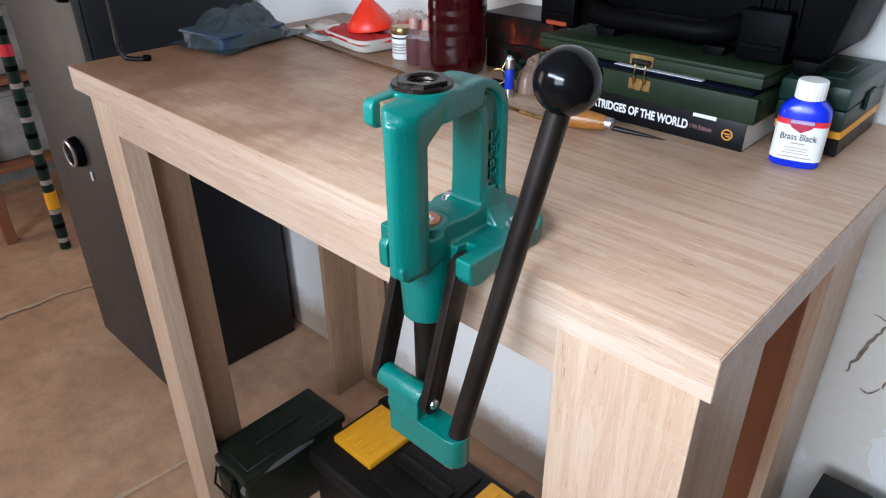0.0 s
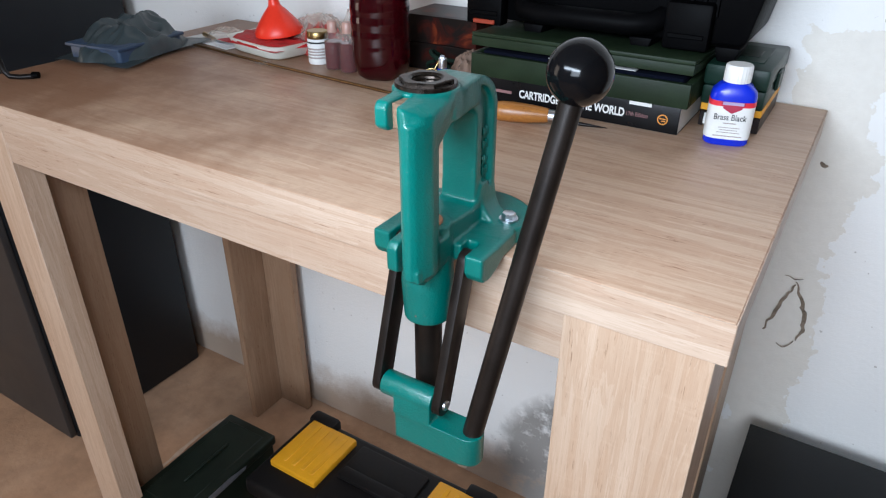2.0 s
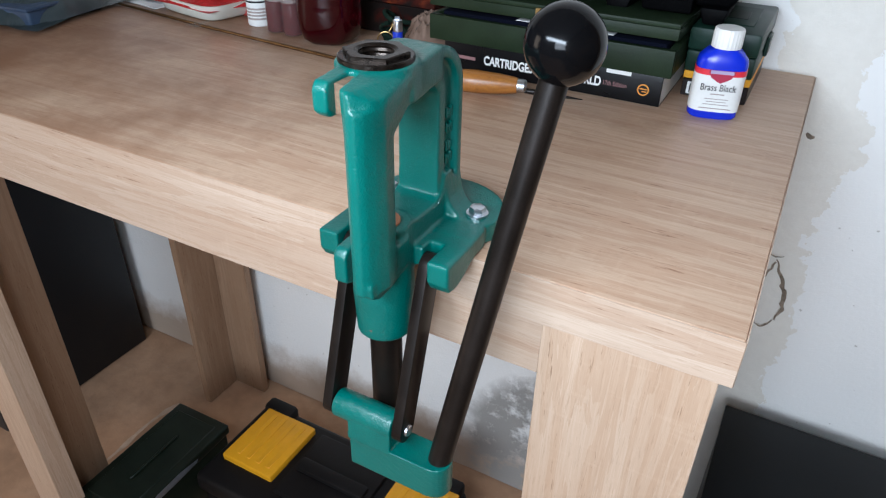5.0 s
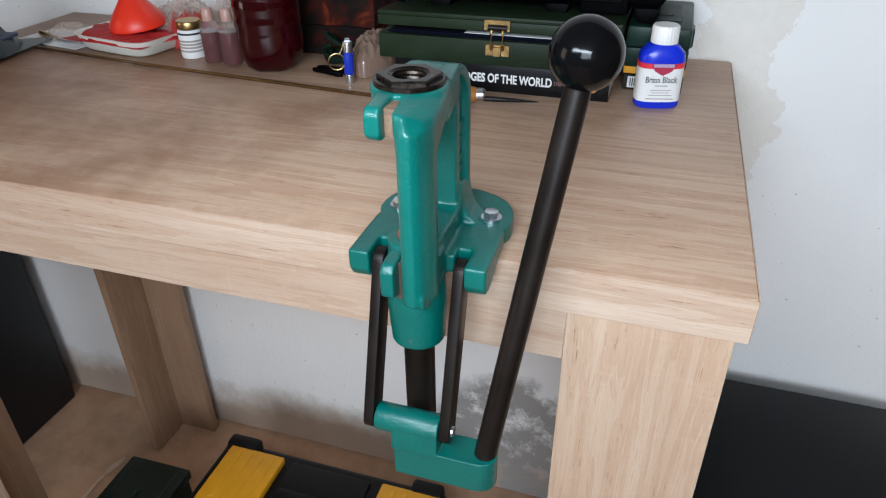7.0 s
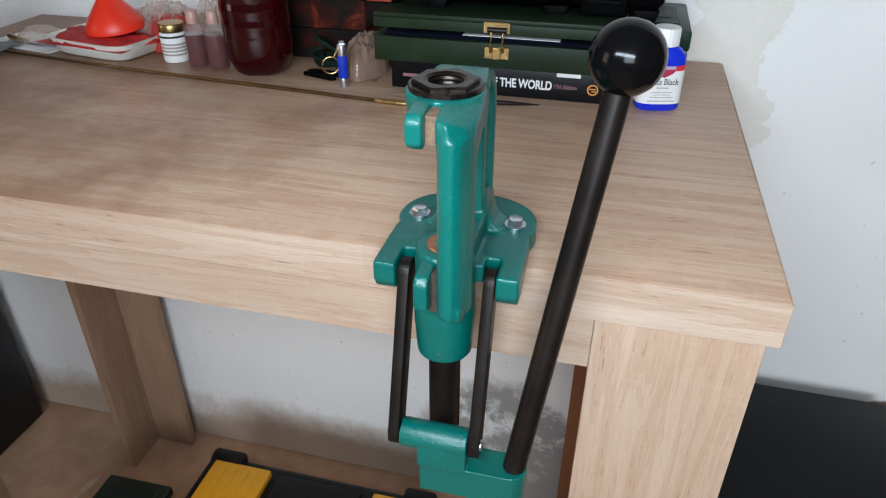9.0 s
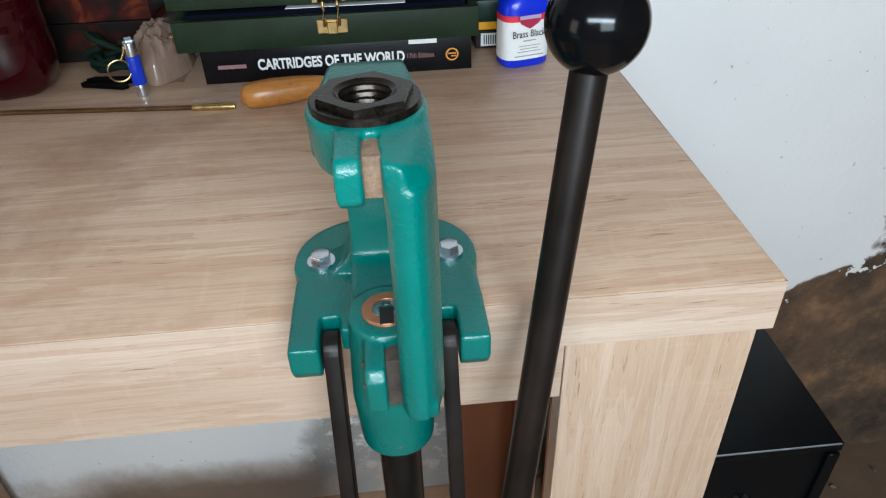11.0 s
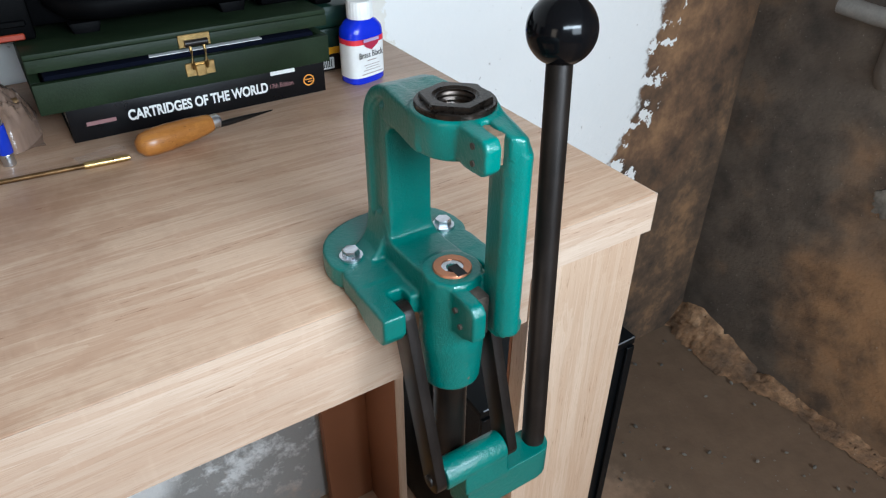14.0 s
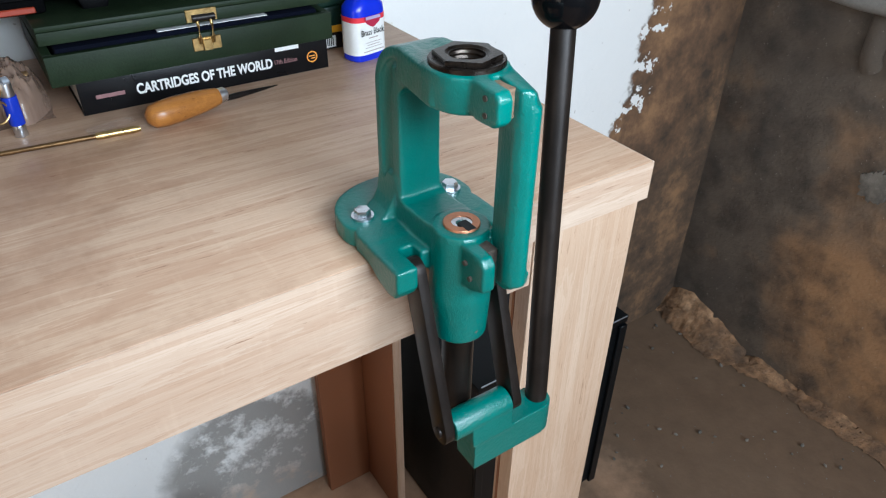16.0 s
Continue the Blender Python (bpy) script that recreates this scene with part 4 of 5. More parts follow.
for x in (0.095, 0.245, 0.352):
    part("foot", bm_prism([(x - 0.016, 0.014), (x - 0.010, -0.004), (x + 0.010, -0.004), (x + 0.016, 0.014)], 0.004, 0.060, "y", 0.003), CASE, case)
part("handle", joined(bm_tube([(0.075, 0.012, 0.040), (0.085, -0.004, 0.034), (0.110, -0.012, 0.032), (0.235, -0.012, 0.032), (0.258, -0.004, 0.034), (0.268, 0.012, 0.040)], 0.0135, 20)), CASE, case)
for x in (0.020, 0.300):
    lat = part("latch", bm_box(x - 0.026, x + 0.030, -0.004, 0.020, 0.006, 0.062, 0.004), CASE, case)
    part("latch_rib", bm_box(x - 0.020, x + 0.024, -0.0058, -0.0035, 0.020, 0.026, 0.001, 1), CASE, lat)
part("latch_pin", bm_cyl(0.0022, (-0.008, -0.0060, 0.055), (0.048, -0.0060, 0.055), 16), ZINC, case)
part("latch_tab", bm_box(0.006, 0.040, -0.0062, -0.0032, 0.008, 0.014, 0.001, 1), LATCHTAB, case, "orange-red latch tab")
part("side_label", bm_prism([(0.125, 0.066), (0.225, 0.070), (0.228, 0.086), (0.135, 0.082)], 0.0145, 0.0163, "y"), PAPER, case, "white paper label")
for x in (0.285, 0.300, 0.315, 0.330):
    part("rib", bm_box(x - 0.003, x + 0.003, 0.0125, 0.018, 0.045, 0.125, 0.001, 1), CASE, case)

# carton and green cartridge box in the corner
carton = thing("small_carton", (-0.1360, 0.432, T), "small black carton with yellow strip under a box", "carton")
part("carton_body", bm_box(0, 0.072, 0, 0.138, 0, 0.0200, 0.0008, 1), CARTON, carton)
part("yellow_strip", bm_box(-0.0004, 0.0724, -0.0004, 0.1384, 0.0205, 0.0300, 0.0008, 1), YELLOW, carton)
part("code_label", bm_box(0.006, 0.026, -0.0009, -0.0002, 0.003, 0.017), PAPER, carton)
for k in range(6):
    part("code_bar", bm_box(0.009 + k * 0.0025, 0.0102 + k * 0.0025, -0.0013, -0.0008, 0.005, 0.015), BLACKPRINT, carton)
gbox = thing("cartridge_box", (-0.1380, 0.424, T + 0.0305), "dark green hinged plastic cartridge box", "cartridge box")
part("base", bm_box(0.001, 0.075, 0.001, 0.150, 0, 0.024, 0.003), BOXGREEN, gbox)
part("lid", joined(bm_box(0, 0.076, 0, 0.151, 0.0245, 0.0500, 0.004), bm_box(0.014, 0.062, 0.030, 0.121, 0.0490, 0.0512, 0.001, 1)), BOXGREEN, gbox)
part("lid_panel", bm_box(0.024, 0.052, 0.055, 0.096, 0.0505, 0.0520, 0.001, 1), OLIVE, gbox)
part("latch", bm_box(0.0755, 0.0800, 0.060, 0.092, 0.012, 0.034, 0.0015, 1), BOXGREEN, gbox)

# small bottle of blackening fluid
LILAC = plain("lilac_print", (0.42, 0.34, 0.52), 0.5, var=0.05, bumps=0)
CRIMSON = plain("crimson_print", (0.40, 0.02, 0.06), 0.5, var=0.05, bumps=0)
bott = thing("fluid_bottle", pose(-0.0930, 0.3870, T, 0, 0, 14), "small blue plastic bottle with white cap and label", "bottle")


def rounded_rect_loft(levels, seg=48, power=3.2):
    bm = bmesh.new()
    rings = []
    for hx, hy, z in levels:
        ring = []
        for k in range(seg):
            a = 2 * math.pi * k / seg
            c, s = math.cos(a), math.sin(a)
            r = (abs(c) ** power + abs(s) ** power) ** (-1 / power)
            ring.append(bm.verts.new((hx * r * c, hy * r * s, z)))
        rings.append(ring)
    for a, c in zip(rings, rings[1:]):
        for k in range(seg):
            bm.faces.new((a[k], a[(k + 1) % seg], c[(k + 1) % seg], c[k]))
    bm.faces.new(rings[0])
    bm.faces.new(rings[-1])
    bmesh.ops.recalc_face_normals(bm, faces=bm.faces[:])
    return bm


part("bottle_body", rounded_rect_loft([(0.0235, 0.0155, 0), (0.0255, 0.0170, 0.002), (0.0258, 0.0172, 0.058), (0.0245, 0.0165, 0.064), (0.0180, 0.0140, 0.071), (0.0125, 0.0125, 0.0735), (0.0120, 0.0120, 0.076)]), BLUEPLASTIC, bott)
part("label_wrap", rounded_rect_loft([(0.02605, 0.01745, 0.0085), (0.02605, 0.01745, 0.0530)]), PAPER, bott, "white paper label")
part("label_band", rounded_rect_loft([(0.02622, 0.01762, 0.0475), (0.02622, 0.01762, 0.0535)]), REDPRINT, bott, "red band on the label")
part("label_crest", moved(joined(bm_prism([(-0.012, 0.0), (0.012, 0.0), (0.010, -0.004), (0.004, -0.0075), (0.0, -0.0095), (-0.004, -0.0075), (-0.010, -0.004)], 0, 0.0003), bm_box(-0.013, 0.013, 0.0004, 0.0042, 0, 0.0003)), facing(0, -0.0177, 0.0495)), CRIMSON, bott)
part("crest_bar", moved(bm_box(-0.0115, 0.0115, 0.0004, 0.0040, 0.0004, 0.0008), facing(0, -0.0177, 0.0495)), LILAC, bott, "pale lilac bar")
lettering("label_words", "Brass Black", facing(-0.0190, -0.01775, 0.0318), 0.0102, BLACKPRINT, bott, 0.78, 0.00004)
for z, w, h in ((0.0275, 0.007, 0.0011), (0.0225, 0.012, 0.0007), (0.0195, 0.010, 0.0007), (0.0165, 0.013, 0.0007), (0.0120, 0.016, 0.0010)):
    part("label_line", moved(bm_box(-w, w, 0, h, 0, 0.0002), facing(0, -0.0177, z)), GREYPRINT, bott)
ridges = lambda a, z: 1 + 0.012 * (1 if int(a * 48 / (2 * math.pi)) % 2 else -1)
part("cap", bm_lathe([(0.0150, 0.0740), (0.0152, 0.0755), (0.0150, 0.0915), (0.0138, 0.0935), (0, 0.0938)], 96, ridges), WHITECAP, bott, "white ribbed screw cap")

# awl
awl = thing("awl", (-0.3730, 0.3060, T), "awl with varnished wooden handle and dark tapered spike", "awl")
hp = [(0, 0), (0.006, 0.001), (0.0110, 0.006), (0.0128, 0.016), (0.0132, 0.030), (0.0118, 0.055), (0.0098, 0.072), (0.0086, 0.078), (0, 0.078)]
AR = pose(0, 0, 0.0132, 0, 90, 0) 
turn = Matrix.Rotation(radians(14), 4, "Z")
part("handle", moved(bm_lathe(hp, 32), turn @ AR), AWLWOOD, awl, "varnished orange-brown handle")
part("ferrule", moved(bm_lathe([(0.0078, 0.076), (0.0080, 0.078), (0.0076, 0.0860), (0.0050, 0.0885), (0, 0.0885)], 28), turn @ AR), ZINC, awl, "dull steel ferrule")
part("spike", moved(bm_lathe([(0.0030, 0.086), (0.0032, 0.10), (0.0022, 0.125), (0.0005, 0.152), (0, 0.153)], 14), turn @ AR @ pose(0, 0, 0, 0, 3.2, 0)), OXIDE, awl)

# scrap of clear film by the awl
scrap = thing("film_scrap", pose(-0.405, 0.338, T, 0, 0, 14), "narrow scrap of clear glossy plastic film on the bench", "film scrap")
part("strip", bm_box(-0.020, 0.026, -0.008, 0.008, 0.0004, 0.0009), CUP, scrap)

# cleaning rod
RODMETAL = plain("tarnished_brass_rod", (0.20, 0.115, 0.05), 0.35, 0.9, var=0.3, big=60)
rod = thing("cleaning_rod", (0, 0, T), "long thin brass-tipped cleaning rod lying on the bench", "rod")
part("shaft", bm_tube([(-1.085, 0.384, 0.0032), (-0.79, 0.346, 0.0032), (-0.42, 0.3135, 0.0032)], 0.0024, 14), RODMETAL, rod)
part("tip", bm_tube([(-0.42, 0.3135, 0.0032), (-0.386, 0.3110, 0.0032), (-0.380, 0.3105, 0.0032)], [0.0034, 0.0034, 0.0026], 14), BRASS, rod)

# lighter with key ring
lig = thing("lighter", pose(-0.478, 0.360, T, 0, 0, 25), "small blue lighter standing upright with key ring", "lighter")
part("lighter_body", rounded_rect_loft([(0.0062, 0.0058, 0.012), (0.0066, 0.0062, 0.013), (0.0066, 0.0062, 0.040)], 24, 2.6), LIGHTERBLUE, lig)
part("lighter_foot", bm_cyl(0.0060, (0, 0, 0), (0, 0, 0.0122), 24, 0.0058, 0.0008), ZINC, lig)
part("lighter_hood", bm_cyl(0.0062, (0, 0, 0.040), (0, 0, 0.0540), 24, 0.0058, 0.0008), ZINC, lig)
part("spark_wheel", bm_cyl(0.0040, (-0.003, -0.002, 0.0545), (0.003, -0.002, 0.0545), 20), BARE, lig)
part("key_ring", bm_tube([(-0.0150 + 0.0105 * math.cos(a * 0.3), -0.003, 0.0290 + 0.0105 * math.sin(a * 0.3)) for a in range(22)], 0.0009, 8), BRASS, lig)
part("ring_link", bm_tube([(-0.0110, -0.003, 0.0385), (-0.007, -0.003, 0.046), (-0.005, 0, 0.052)], 0.0009, 8), BRASS, lig)

# black clip lying flat
clip = thing("plastic_clip", pose(-0.520, 0.388, T, 0, 0, -12), "small black plastic clip lying flat", "clip")
part("clip_jaw", bm_prism([(-0.026, -0.006), (0.020, -0.010), (0.026, -0.005), (0.0, 0.001), (-0.024, 0.0)], 0.0005, 0.006, "z", 0.001), CASE, clip)
part("clip_jaw", bm_prism([(-0.024, 0.002), (0.0, 0.003), (0.024, 0.008), (0.018, 0.013), (-0.018, 0.010)], 0.0005, 0.007, "z", 0.001), CASE, clip)

# clear bag with brass pieces, leaning beside the wooden case
bag = thing("zip_bag", pose(-0.466, 0.425, T, 0, 0, 0), "clear plastic bag of small brass pieces", "plastic bag")
for k, (dx, dy, dz) in enumerate(((0, 0, 0.006), (0.008, 0.02, 0.006), (-0.008, 0.025, 0.006), (0.002, 0.012, 0.018), (-0.004, -0.012, 0.006), (0.004, 0.03, 0.018), (0.0, 0.0, 0.03))):
    part("brass_piece", bm_cyl(0.0055, (dx - 0.010, dy, dz), (dx + 0.012, dy + 0.004, dz + 0.004), 16, 0.0045), OLDBRASS, bag)
part("film", moved(bm_crumple(46, 46, 0.060, 0.105, 0.068, 5.2, 0.30, 0.35), pose(-0.006, 0.010, 0)), BAGFILM, bag)

# dark green cord heaped beside the cartons
CORD = plain("dark_green_cord", (0.006, 0.016, 0.010), 0.8, spec=0.15, var=0.4, big=60, small=900, bumps=0.7)
cord = thing("cord_bundle", (-0.522, 0.440, T), "loose bundle of dark green woven cord on the bench", "cord")
for k in range(7):
    rng = random.Random(40 + k)
    rx, ry, lift, turn0 = rng.uniform(0.018, 0.030), rng.uniform(0.012, 0.022), rng.uniform(0.010, 0.042), rng.uniform(0, 6)
    loop = [(rng.uniform(-0.001, 0.001) + rx * math.cos(a * 0.28 + turn0) + 0.004 * math.sin(a * 0.6 + k), ry * math.sin(a * 0.28 + turn0), 0.0036 + lift * (0.5 + 0.5 * math.sin(a * 0.28 + k * 1.3))) for a in range(21)]
    part("cord_loop", bm_tube(loop, 0.0032, 10), CORD, cord)

# two dark cartons stacked
for k, dx in ((0, 0.004), (1, -0.003)):
    cb = thing("dark_carton", (-0.6150 + dx, 0.465, T + 0.0425 * k), "dark glossy carton with red cloud print, stacked", "carton", "stacked cartons")
    part("carton_body", bm_box(0, 0.135, 0, 0.095, 0.0002, 0.0420, 0.0010, 1), CARTON_RED, cb)
    part("flap", bm_box(-0.0005, 0.1355, -0.0006, 0.012, 0.0405, 0.0424), CARTON, cb)

# dark red PET bottle
pet = thing("soda_bottle", (-0.6100, 0.3950, T), "large clear plastic bottle filled with dark red liquid", "bottle")


def petal(a, z):
    return 1 - 0.12 * max(0, 1 - z / 0.035) * (0.5 + 0.5 * math.cos(5 * a))


prof = [(0, 0.004), (0.030, 0.001), (0.040, 0.008), (0.0440, 0.022), (0.0448, 0.040)]
for k in range(7):
    z = 0.048 + k * 0.020
    prof += [(0.0448, z), (0.0441, z + 0.006), (0.0441, z + 0.009), (0.0448, z + 0.015)]
prof += [(0.0448, 0.20), (0.040, 0.235), (0.025, 0.275), (0.0135, 0.295), (0.0135, 0.318), (0, 0.318)]
part("bottle_body", bm_lathe(prof, 60, petal), REDLIQ, pet)
part("cap", moved(bm_lathe([(0.0150, 0.303), (0.0152, 0.320), (0, 0.321)], 40), Matrix.Identity(4)), FUNNEL, pet)

# two little bottles of red liquid
VIAL_CAP = plain("milky_vial_plastic", (0.46, 0.27, 0.22), 0.35, var=0.15, bumps=0.05)
for x, y, tall in ((-0.7030, 0.3930, 0.044), (-0.6710, 0.3905, 0.046)):
    vial = thing("vial", (x, y, T), "small clear plastic bottle of red liquid with milky cap", "small bottle", "red vials")
    part("liquid", bm_lathe([(0, 0.0015), (0.0128, 0.0015), (0.0138, 0.004), (0.0138, tall), (0, tall)], 36), REDCUP, vial, "translucent red liquid")
    part("vial_wall", bm_lathe([(0.0132, 0.0005), (0.0146, 0.003), (0.0146, tall + 0.004), (0.0120, tall + 0.012), (0.0070, tall + 0.016), (0.0066, tall + 0.022)], 36), CUP, vial)
    part("cap", bm_lathe([(0.0078, tall + 0.014), (0.0080, tall + 0.016), (0.0074, tall + 0.029), (0.0060, tall + 0.031), (0, tall + 0.031)], 28), VIAL_CAP, vial, "milky cap")
cups = thing("crumpled_film", pose(-0.700, 0.44, T + 0.0), "crumpled clear plastic wrapping", "plastic wrapping")
part("film", moved(bm_crumple(40, 40, 0.14, 0.11, 0.095, 8.2, 0.6, 0.55), pose(0.0, 0.04, 0)), FILM, cups)

# small jar
jar = thing("small_jar", (-0.7480, 0.4080, T), "small glass jar with gold lid and white label", "jar")
part("jar_body", bm_lathe([(0, 0.0005), (0.0165, 0.0005), (0.0175, 0.003), (0.0175, 0.038), (0.0150, 0.042), (0, 0.042)], 36), PAPER, jar, "jar wrapped in a white label")
part("lid", bm_lathe([(0.0170, 0.041), (0.0176, 0.042), (0.0176, 0.051), (0.0165, 0.0525), (0, 0.0525)], 48), GOLDLID, jar)
for z in (0.010, 0.015, 0.0195, 0.024, 0.034):
    part("label_line", bm_lathe([(0.0177, z), (0.0178, z + 0.0008), (0.0178, z + 0.002), (0.0177, z + 0.0028)], 36), BLACKPRINT if z > 0.03 else GREYPRINT, jar)

# foam tray of red powder, funnel upside down in it
tray = thing("foam_tray", pose(-0.868, 0.425, T, 0, 0, -10), "white foam tray filled with red powder", "tray")
part("tray_shell", rounded_rect_loft([(0.062, 0.040, 0.0005), (0.068, 0.045, 0.004), (0.076, 0.052, 0.024), (0.078, 0.054, 0.025), (0.074, 0.050, 0.0245), (0.070, 0.047, 0.020)], 60, 5), TRAY, tray)
part("powder", moved(bm_crumple(30, 24, 0.150, 0.100, 0.012, 2.4, 0.7, 0.1), pose(0, 0, 0.0165)), REDSTUFF, tray)
fun = thing("funnel", pose(-0.858, 0.435, T + 0.029, 3, -4, 0), "orange-red plastic funnel standing upside down in the tray", "funnel")
part("cone", bm_lathe([(0.0400, 0.0), (0.0415, 0.001), (0.0420, 0.008), (0.0330, 0.022), (0.0200, 0.038), (0.0105, 0.048), (0.0095, 0.052)], 48), FUNNEL, fun)
part("spout", bm_lathe([(0.0100, 0.050), (0.0085, 0.058), (0.0055, 0.115), (0.0040, 0.116), (0.0040, 0.100)], 32), FUNNEL, fun)
scr = thing("plastic_scraps", pose(-0.800, 0.480, T), "crumpled reddish and clear plastic bags behind the tray", "plastic scraps")
part("film", moved(bm_crumple(36, 36, 0.15, 0.09, 0.070, 5.5, 0.6, 0.55), pose(0, 0, 0)), FILM, scr)
part("tinted_film", moved(bm_crumple(22, 22, 0.10, 0.06, 0.05, 1.5, 0.9, 0.3), pose(0.02, -0.02, 0)), PINKISH, scr)

# flat card with small metal bits
card = thing("card_sheet", pose(-1.005, 0.425, T, 0, 0, -9), "white card with small tools and clear wrap on it", "card")
part("sheet", bm_box(-0.068, 0.068, -0.030, 0.045, 0.0006, 0.0022), PAPER, card)
part("metal_tube", bm_cyl(0.0045, (-0.045, 0.0, 0.0070), (0.005, -0.012, 0.0070), 20, 0.0035), GOLDLID, card)
part("tweezer", bm_tube([(-0.01, -0.010, 0.0050), (0.030, -0.016, 0.006), (0.055, -0.006, 0.005)], 0.0025, 10), ZINC, card)
part("film", moved(bm_crumple(30, 30, 0.10, 0.06, 0.024, 6.1, 0.7, 0.5), pose(0.01, 0.015, 0.003)), FILM, card)
tr = thing("tape_strip", pose(-0.806, 0.338, T, 0, 0, 0), "pale translucent strip of tape over the rod", "tape")
part("strip", bm_prism([(-0.014, -0.010), (0.010, -0.012), (0.004, 0.022), (-0.001, 0.023)], 0.0065, 0.0069), CUP, tr)

# blue box under a crumpled plastic sheet
bb = thing("blue_box", pose(-1.060, 0.274, T, 0, 0, 7), "blue-grey plastic box half covered by plastic sheet", "box")
part("box_body", bm_box(-0.056, 0.056, -0.070, 0.070, 0.0005, 0.032, 0.006, 3), BLUEBOX, bb)
part("box_rim", bm_box(-0.060, 0.060, -0.074, 0.074, 0.025, 0.0305, 0.002), BLUEBOX, bb)
sheet = thing("plastic_sheet", pose(-1.062, 0.286, T + 0.006, 0, 0, 12), "crumpled blue-grey plastic sheet draped over a box", "plastic sheet")
part("film", bm_crumple(90, 80, 0.150, 0.205, 0.068, 12.9, 0.62, 0.62, 1.15), CLOTH_FILM, sheet)

# black bracket standing on the bench
br = thing("metal_bracket", (-1.085, 0.080, T), "black steel bracket with hooked foot on the bench", "bracket")
part("foot", bm_tube([(0.032, 0.022, 0.004), (0.015, 0.008, 0.003), (0.0, 0.0, 0.004), (-0.006, -0.004, 0.012), (-0.008, -0.005, 0.03), (-0.008, -0.005, 0.33)], 0.0042, 14), OXIDE, br)
part("foot_cap", bm_cyl(0.0052, (0.028, 0.0195, 0.0055), (0.036, 0.0250, 0.0055), 14), CASE, br)

# ---- things on the floor ----
# steel ammunition can
can = thing("ammo_can", pose(-0.956, 0.174, 0, 0, 0, 1), "dark olive steel ammunition can with scraped paint", "ammo can")
part("can_body", bm_box(-0.066, 0.066, -0.132, 0.132, 0.001, 0.168, 0.006, 3), OLIVE, can)
lidc = part("can_lid", joined(bm_box(-0.0700, 0.0700, -0.138, 0.138, 0.160, 0.1835, 0.005, 3), bm_box(-0.052, 0.052, -0.118, 0.118, 0.1825, 0.1865, 0.002, 1)), OLIVE, can)
part("lid_handle", bm_tube([(0.0, -0.06, 0.187), (0.004, -0.055, 0.1915), (0.004, 0.055, 0.1915), (0, 0.06, 0.187)], 0.003, 10), OLIVE, lidc)
lt = part("can_latch", bm_box(-0.026, 0.026, -0.1480, -0.1345, 0.075, 0.165, 0.003), OLIVE, can)
part("latch_wire", bm_tube([(-0.030, -0.145, 0.162), (-0.032, -0.156, 0.12), (0.032, -0.156, 0.12), (0.030, -0.145, 0.162)], 0.0028, 10), OXIDE, lt)


def scrape(pts, x):
    return bm_prism(pts, x, x + 0.0006, "x")


part("bare_patch", scrape([(-0.088, 0.1710), (-0.06, 0.1795), (0.0, 0.1800), (0.045, 0.1730), (0.040, 0.1660), (-0.02, 0.1640), (-0.06, 0.1650)], 0.0697), BARE, can, "scraped bare metal patch")
part("bare_patch", bm_prism([(0.030, 0.120), (0.050, 0.155), (0.058, 0.150), (0.048, 0.118)], -0.1329, -0.1321, "y"), BARE, can, "scraped bare metal patch")

# black toolbox with yellow clasps
tb = thing("toolbox", pose(-0.5925, 0.2885, 0, 0, 0, 0), "black plastic toolbox with yellow clasps on the floor", "toolbox")
part("tub", bm_box(-0.228, 0.228, -0.118, 0.088, 0.001, 0.175, 0.010, 3), TOOLBOX, tb)
tlid = part("lid", joined(bm_box(-0.238, 0.238, -0.126, 0.094, 0.178, 0.222, 0.012, 3), bm_box(-0.080, 0.090, -0.085, 0.070, 0.214, 0.232, 0.006, 2)), TOOLBOX, tb)
part("hinge_lug", bm_box(-0.229, -0.160, 0.066, 0.098, 0.200, 0.240, 0.008, 2), TOOLBOX, tlid)
part("hinge_lug", bm_box(0.168, 0.231, 0.066, 0.098, 0.200, 0.240, 0.008, 2), TOOLBOX, tlid)
for x0, x1 in ((-0.215, -0.096), (0.113, 0.232)):
    cl = part("clasp", joined(bm_box(x0, x1, -0.070, 0.070, 0.218, 0.2365, 0.004, 2)), YELLOW, tlid, "ribbed yellow plastic clasp")
    for k in range(4):
        xx = x0 + 0.022 + k * 0.024
        part("clasp_rib", bm_box(xx, xx + 0.010, -0.055, 0.058, 0.2362, 0.2378, 0.0007, 1), YELLOW, cl)
part("lid_handle", joined(bm_box(-0.070, 0.080, -0.030, 0.000, 0.230, 0.2420, 0.005, 2)), TOOLBOX, tlid)
part("paper_scrap", moved(bm_crumple(14, 10, 0.06, 0.04, 0.02, 4.4, 0.9, 0.3), pose(-0.20, -0.15, 0.0)), PAPER, None, "").name = "paper_scrap"
tagged(bpy.data.objects["paper_scrap"], "crumpled scrap of white paper beside the toolbox", "paper")
bpy.data.objects["paper_scrap"].matrix_basis = pose(-0.62, 0.02, 0)

# black cabinet beyond the bench end
cab = thing("black_cabinet", (0.022, 0.264, 0), "low black cabinet with smooth top beside the bench", "cabinet")
part("cabinet_body", bm_box(0, 0.344, 0.004, 0.292, 0.001, 0.462, 0.002, 1), BLACKCAB, cab)
part("cabinet_top", bm_box(-0.002, 0.346, 0.0, 0.294, 0.4625, 0.479, 0.0014, 2), BLACKCAB, cab)
for x in (0.0, 0.326):
    part("front_post", bm_box(x, x + 0.018, -0.0035, 0.0035, 0.002, 0.460, 0.001, 1), BLACKCAB, cab)

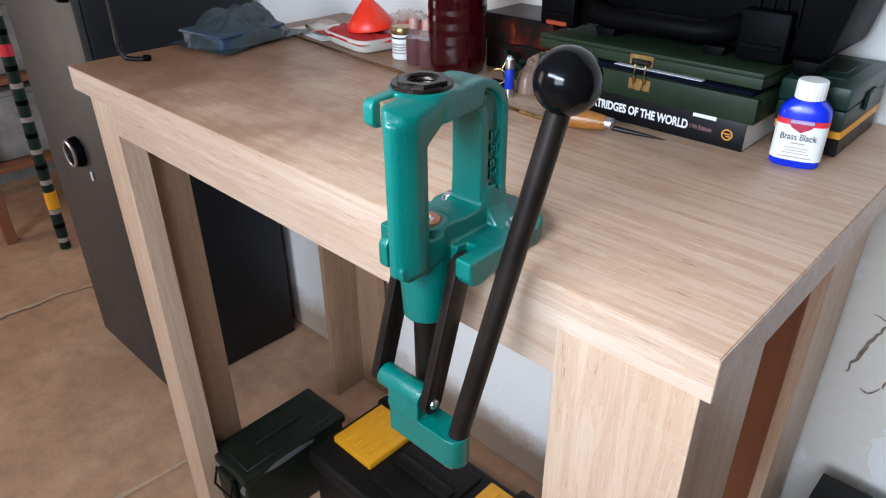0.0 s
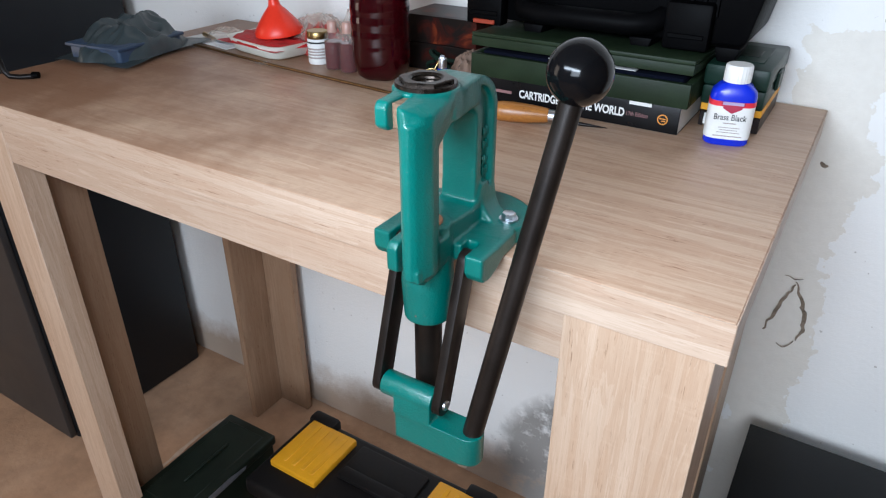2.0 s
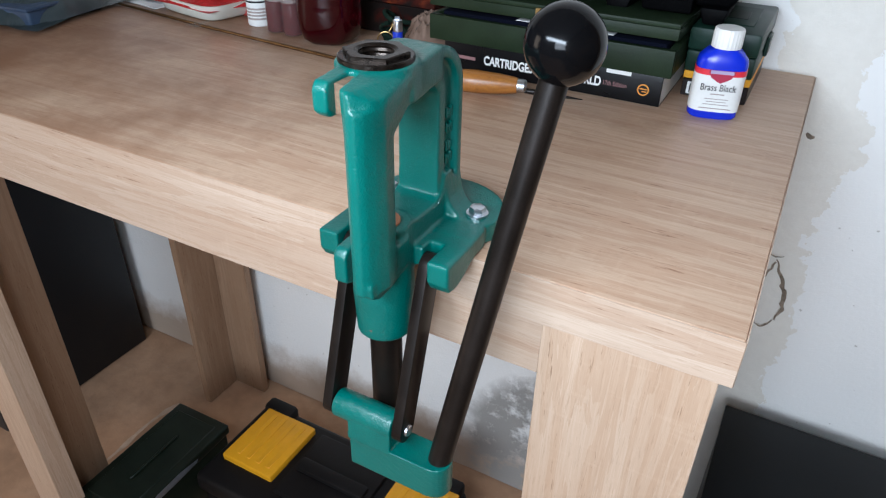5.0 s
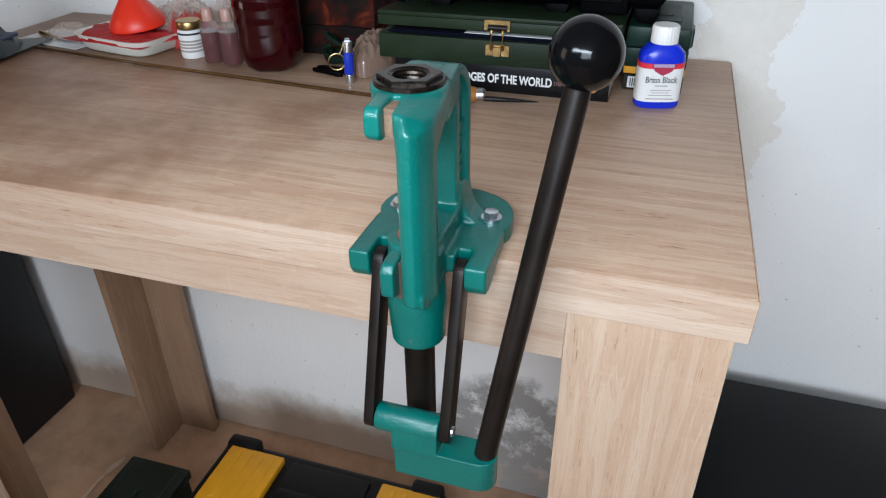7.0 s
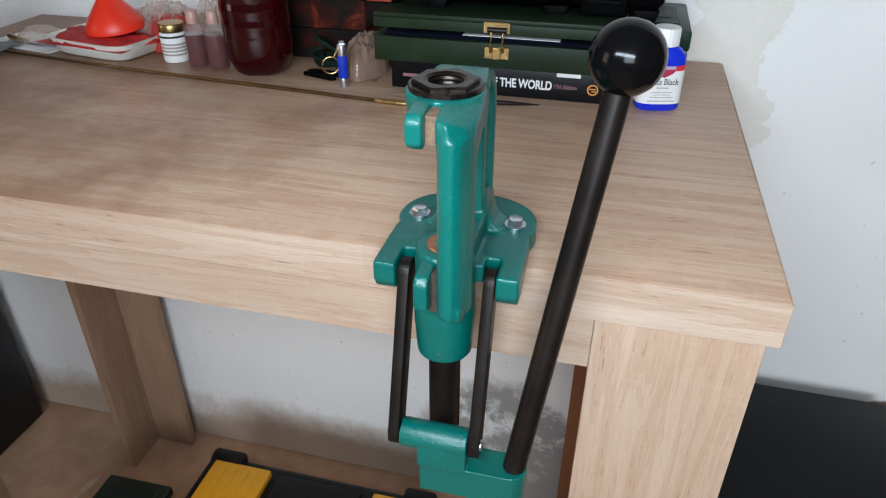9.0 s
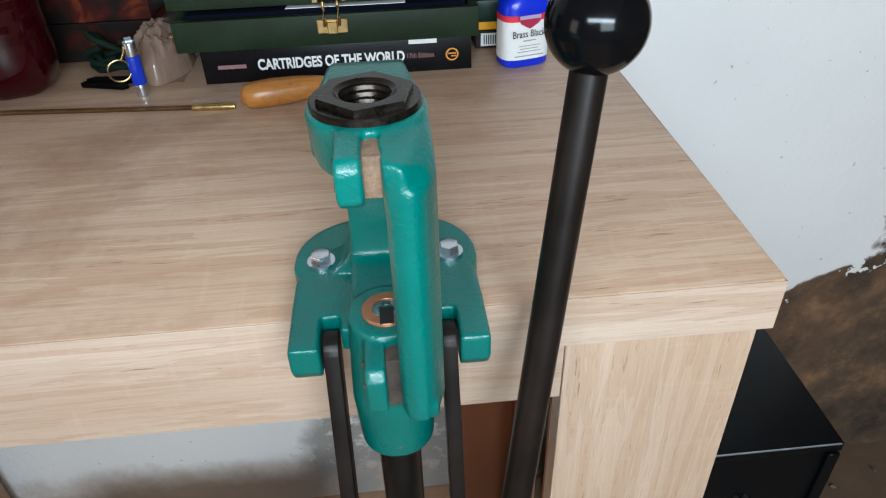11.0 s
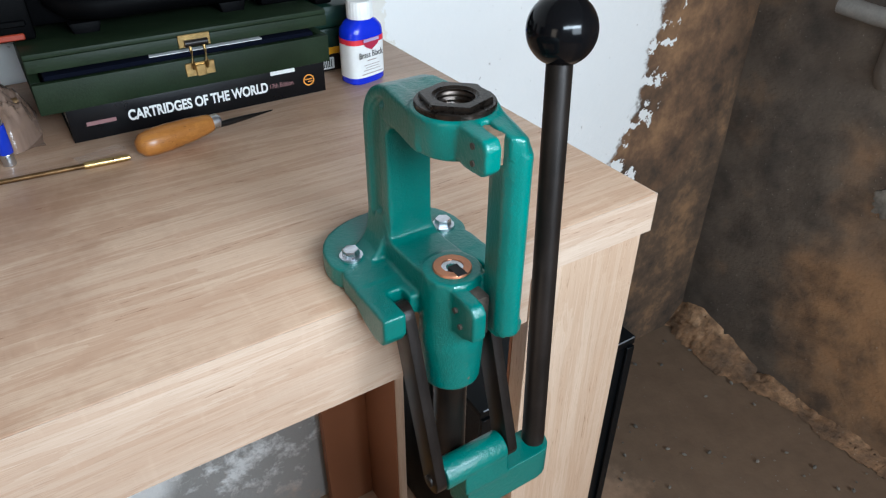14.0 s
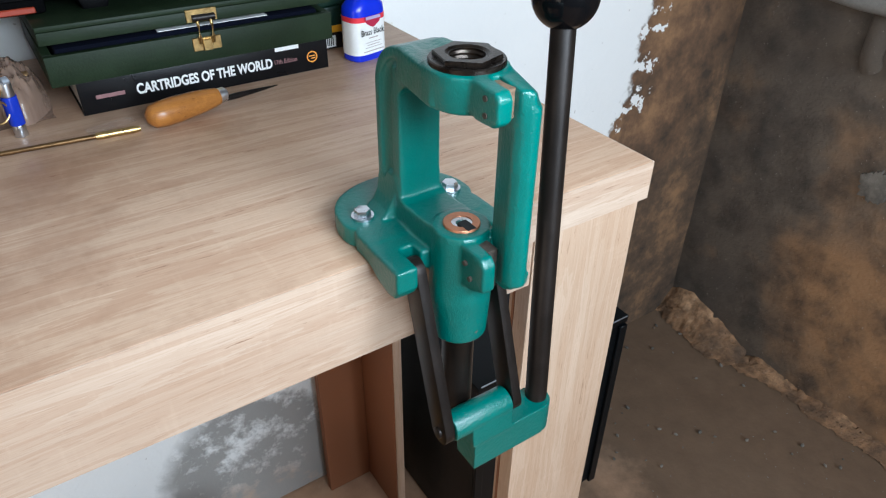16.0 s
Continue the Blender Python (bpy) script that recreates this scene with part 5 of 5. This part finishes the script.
# highlight along the top's front edge, drawn as a bright metal strip
part("edge_highlight", bm_box(0.004, 0.342, -0.0007, 0.0012, 0.4776, 0.4794), BARE, cab, "bright strip drawn as the front edge's highlight")

pull = part("drawer_pull", joined(bm_box(0.205, 0.231, -0.022, -0.016, 0.352, 0.386, 0.002, 2), bm_box(0.208, 0.214, -0.0165, 0.004, 0.362, 0.376, 0.001, 1), bm_box(0.222, 0.228, -0.0165, 0.004, 0.362, 0.376, 0.001, 1)), ZINC, cab, "bright steel drawer pull")

# gun safe
safe = thing("steel_safe", (-1.912, 0.154, 0), "tall charcoal steel safe with round chrome dial", "safe")
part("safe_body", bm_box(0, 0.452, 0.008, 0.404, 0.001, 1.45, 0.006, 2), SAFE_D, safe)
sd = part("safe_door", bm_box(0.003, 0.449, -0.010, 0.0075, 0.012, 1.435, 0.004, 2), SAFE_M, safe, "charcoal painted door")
part("dial_base", bm_cyl(0.040, (0.246, -0.011, 0.679), (0.246, -0.030, 0.679), 40, 0.036, 0.003), CASE, sd)
part("dial_rim", moved(bm_lathe([(0.028, 0), (0.0345, 0), (0.0345, 0.004), (0.030, 0.006), (0.028, 0.004), (0.028, 0)], 40), pose(0.246, -0.032, 0.679, 90)), ZINC, sd, "chrome dial rim")
part("key_tag", bm_box(0.293, 0.299, -0.016, -0.012, 0.614, 0.639, 0.001, 1), PAPER, sd)
part("safe_handle", bm_tube([(0.432, -0.012, 1.075), (0.432, -0.045, 1.075), (0.430, -0.050, 1.085), (0.424, -0.050, 1.13)], 0.0055, 16), ZINC, sd, "thin chrome lever handle")
part("handle_boss", bm_cyl(0.017, (0.432, -0.0105, 1.075), (0.432, -0.030, 1.075), 24, 0.014, 0.002), CASE, sd)

# shelving by the left wall
sh = thing("shelf_rack", (-3.30, 0.12, 0), "wooden shelf rack with grey boxes in the room's far end", "shelf rack")
for z in (0.30, 0.62, 0.95, 1.35):
    part("shelf_board", bm_box(0, 0.55, 0.0, 0.44, z - 0.02, z, 0.002, 1), MDF, sh)
for x in (0.0, 0.51):
    part("upright", bm_box(x, x + 0.04, 0.40, 0.44, 0, 1.6, 0.002, 1), MDF, sh)
    part("upright", bm_box(x, x + 0.04, 0.0, 0.04, 0, 1.6, 0.002, 1), MDF, sh)
for k, z in enumerate((0.301, 0.621, 0.951)):
    gb = thing("storage_box", (-3.26, 0.16, z), "grey storage box on a wooden shelf", "box", "boxes on the rack")
    part("box_body", bm_box(0, 0.44, 0, 0.34, 0, 0.24, 0.006, 2), GREYROOM, gb)
    part("box_lid", bm_box(-0.005, 0.445, -0.005, 0.345, 0.2405, 0.262, 0.006, 2), GREYROOM, gb)

# dark green measuring pole leaning by the safe
pole = thing("marked_pole", (-2.565, 0.270, 0), "dark green pole with pale dashes standing by the safe", "pole")
part("pole_rod", bm_cyl(0.020, (0, 0, 0), (0, 0.02, 1.6), 20), BOXGREEN, pole)
for k in range(26):
    part("pole_dash", bm_cyl(0.0204, (0, 0.02 * (0.03 + k * 0.06) / 1.6, 0.03 + k * 0.06), (0, 0.02 * (0.05 + k * 0.06) / 1.6, 0.048 + k * 0.06), 20), CASE if k % 2 else GREYPRINT, pole)
part("yellow_band", bm_cyl(0.022, (0, 0.003, 0.17), (0, 0.004, 0.24), 20), YELLOW, pole)
part("red_band", bm_cyl(0.022, (0, 0.009, 0.74), (0, 0.010, 0.78), 20), REDPRINT, pole)
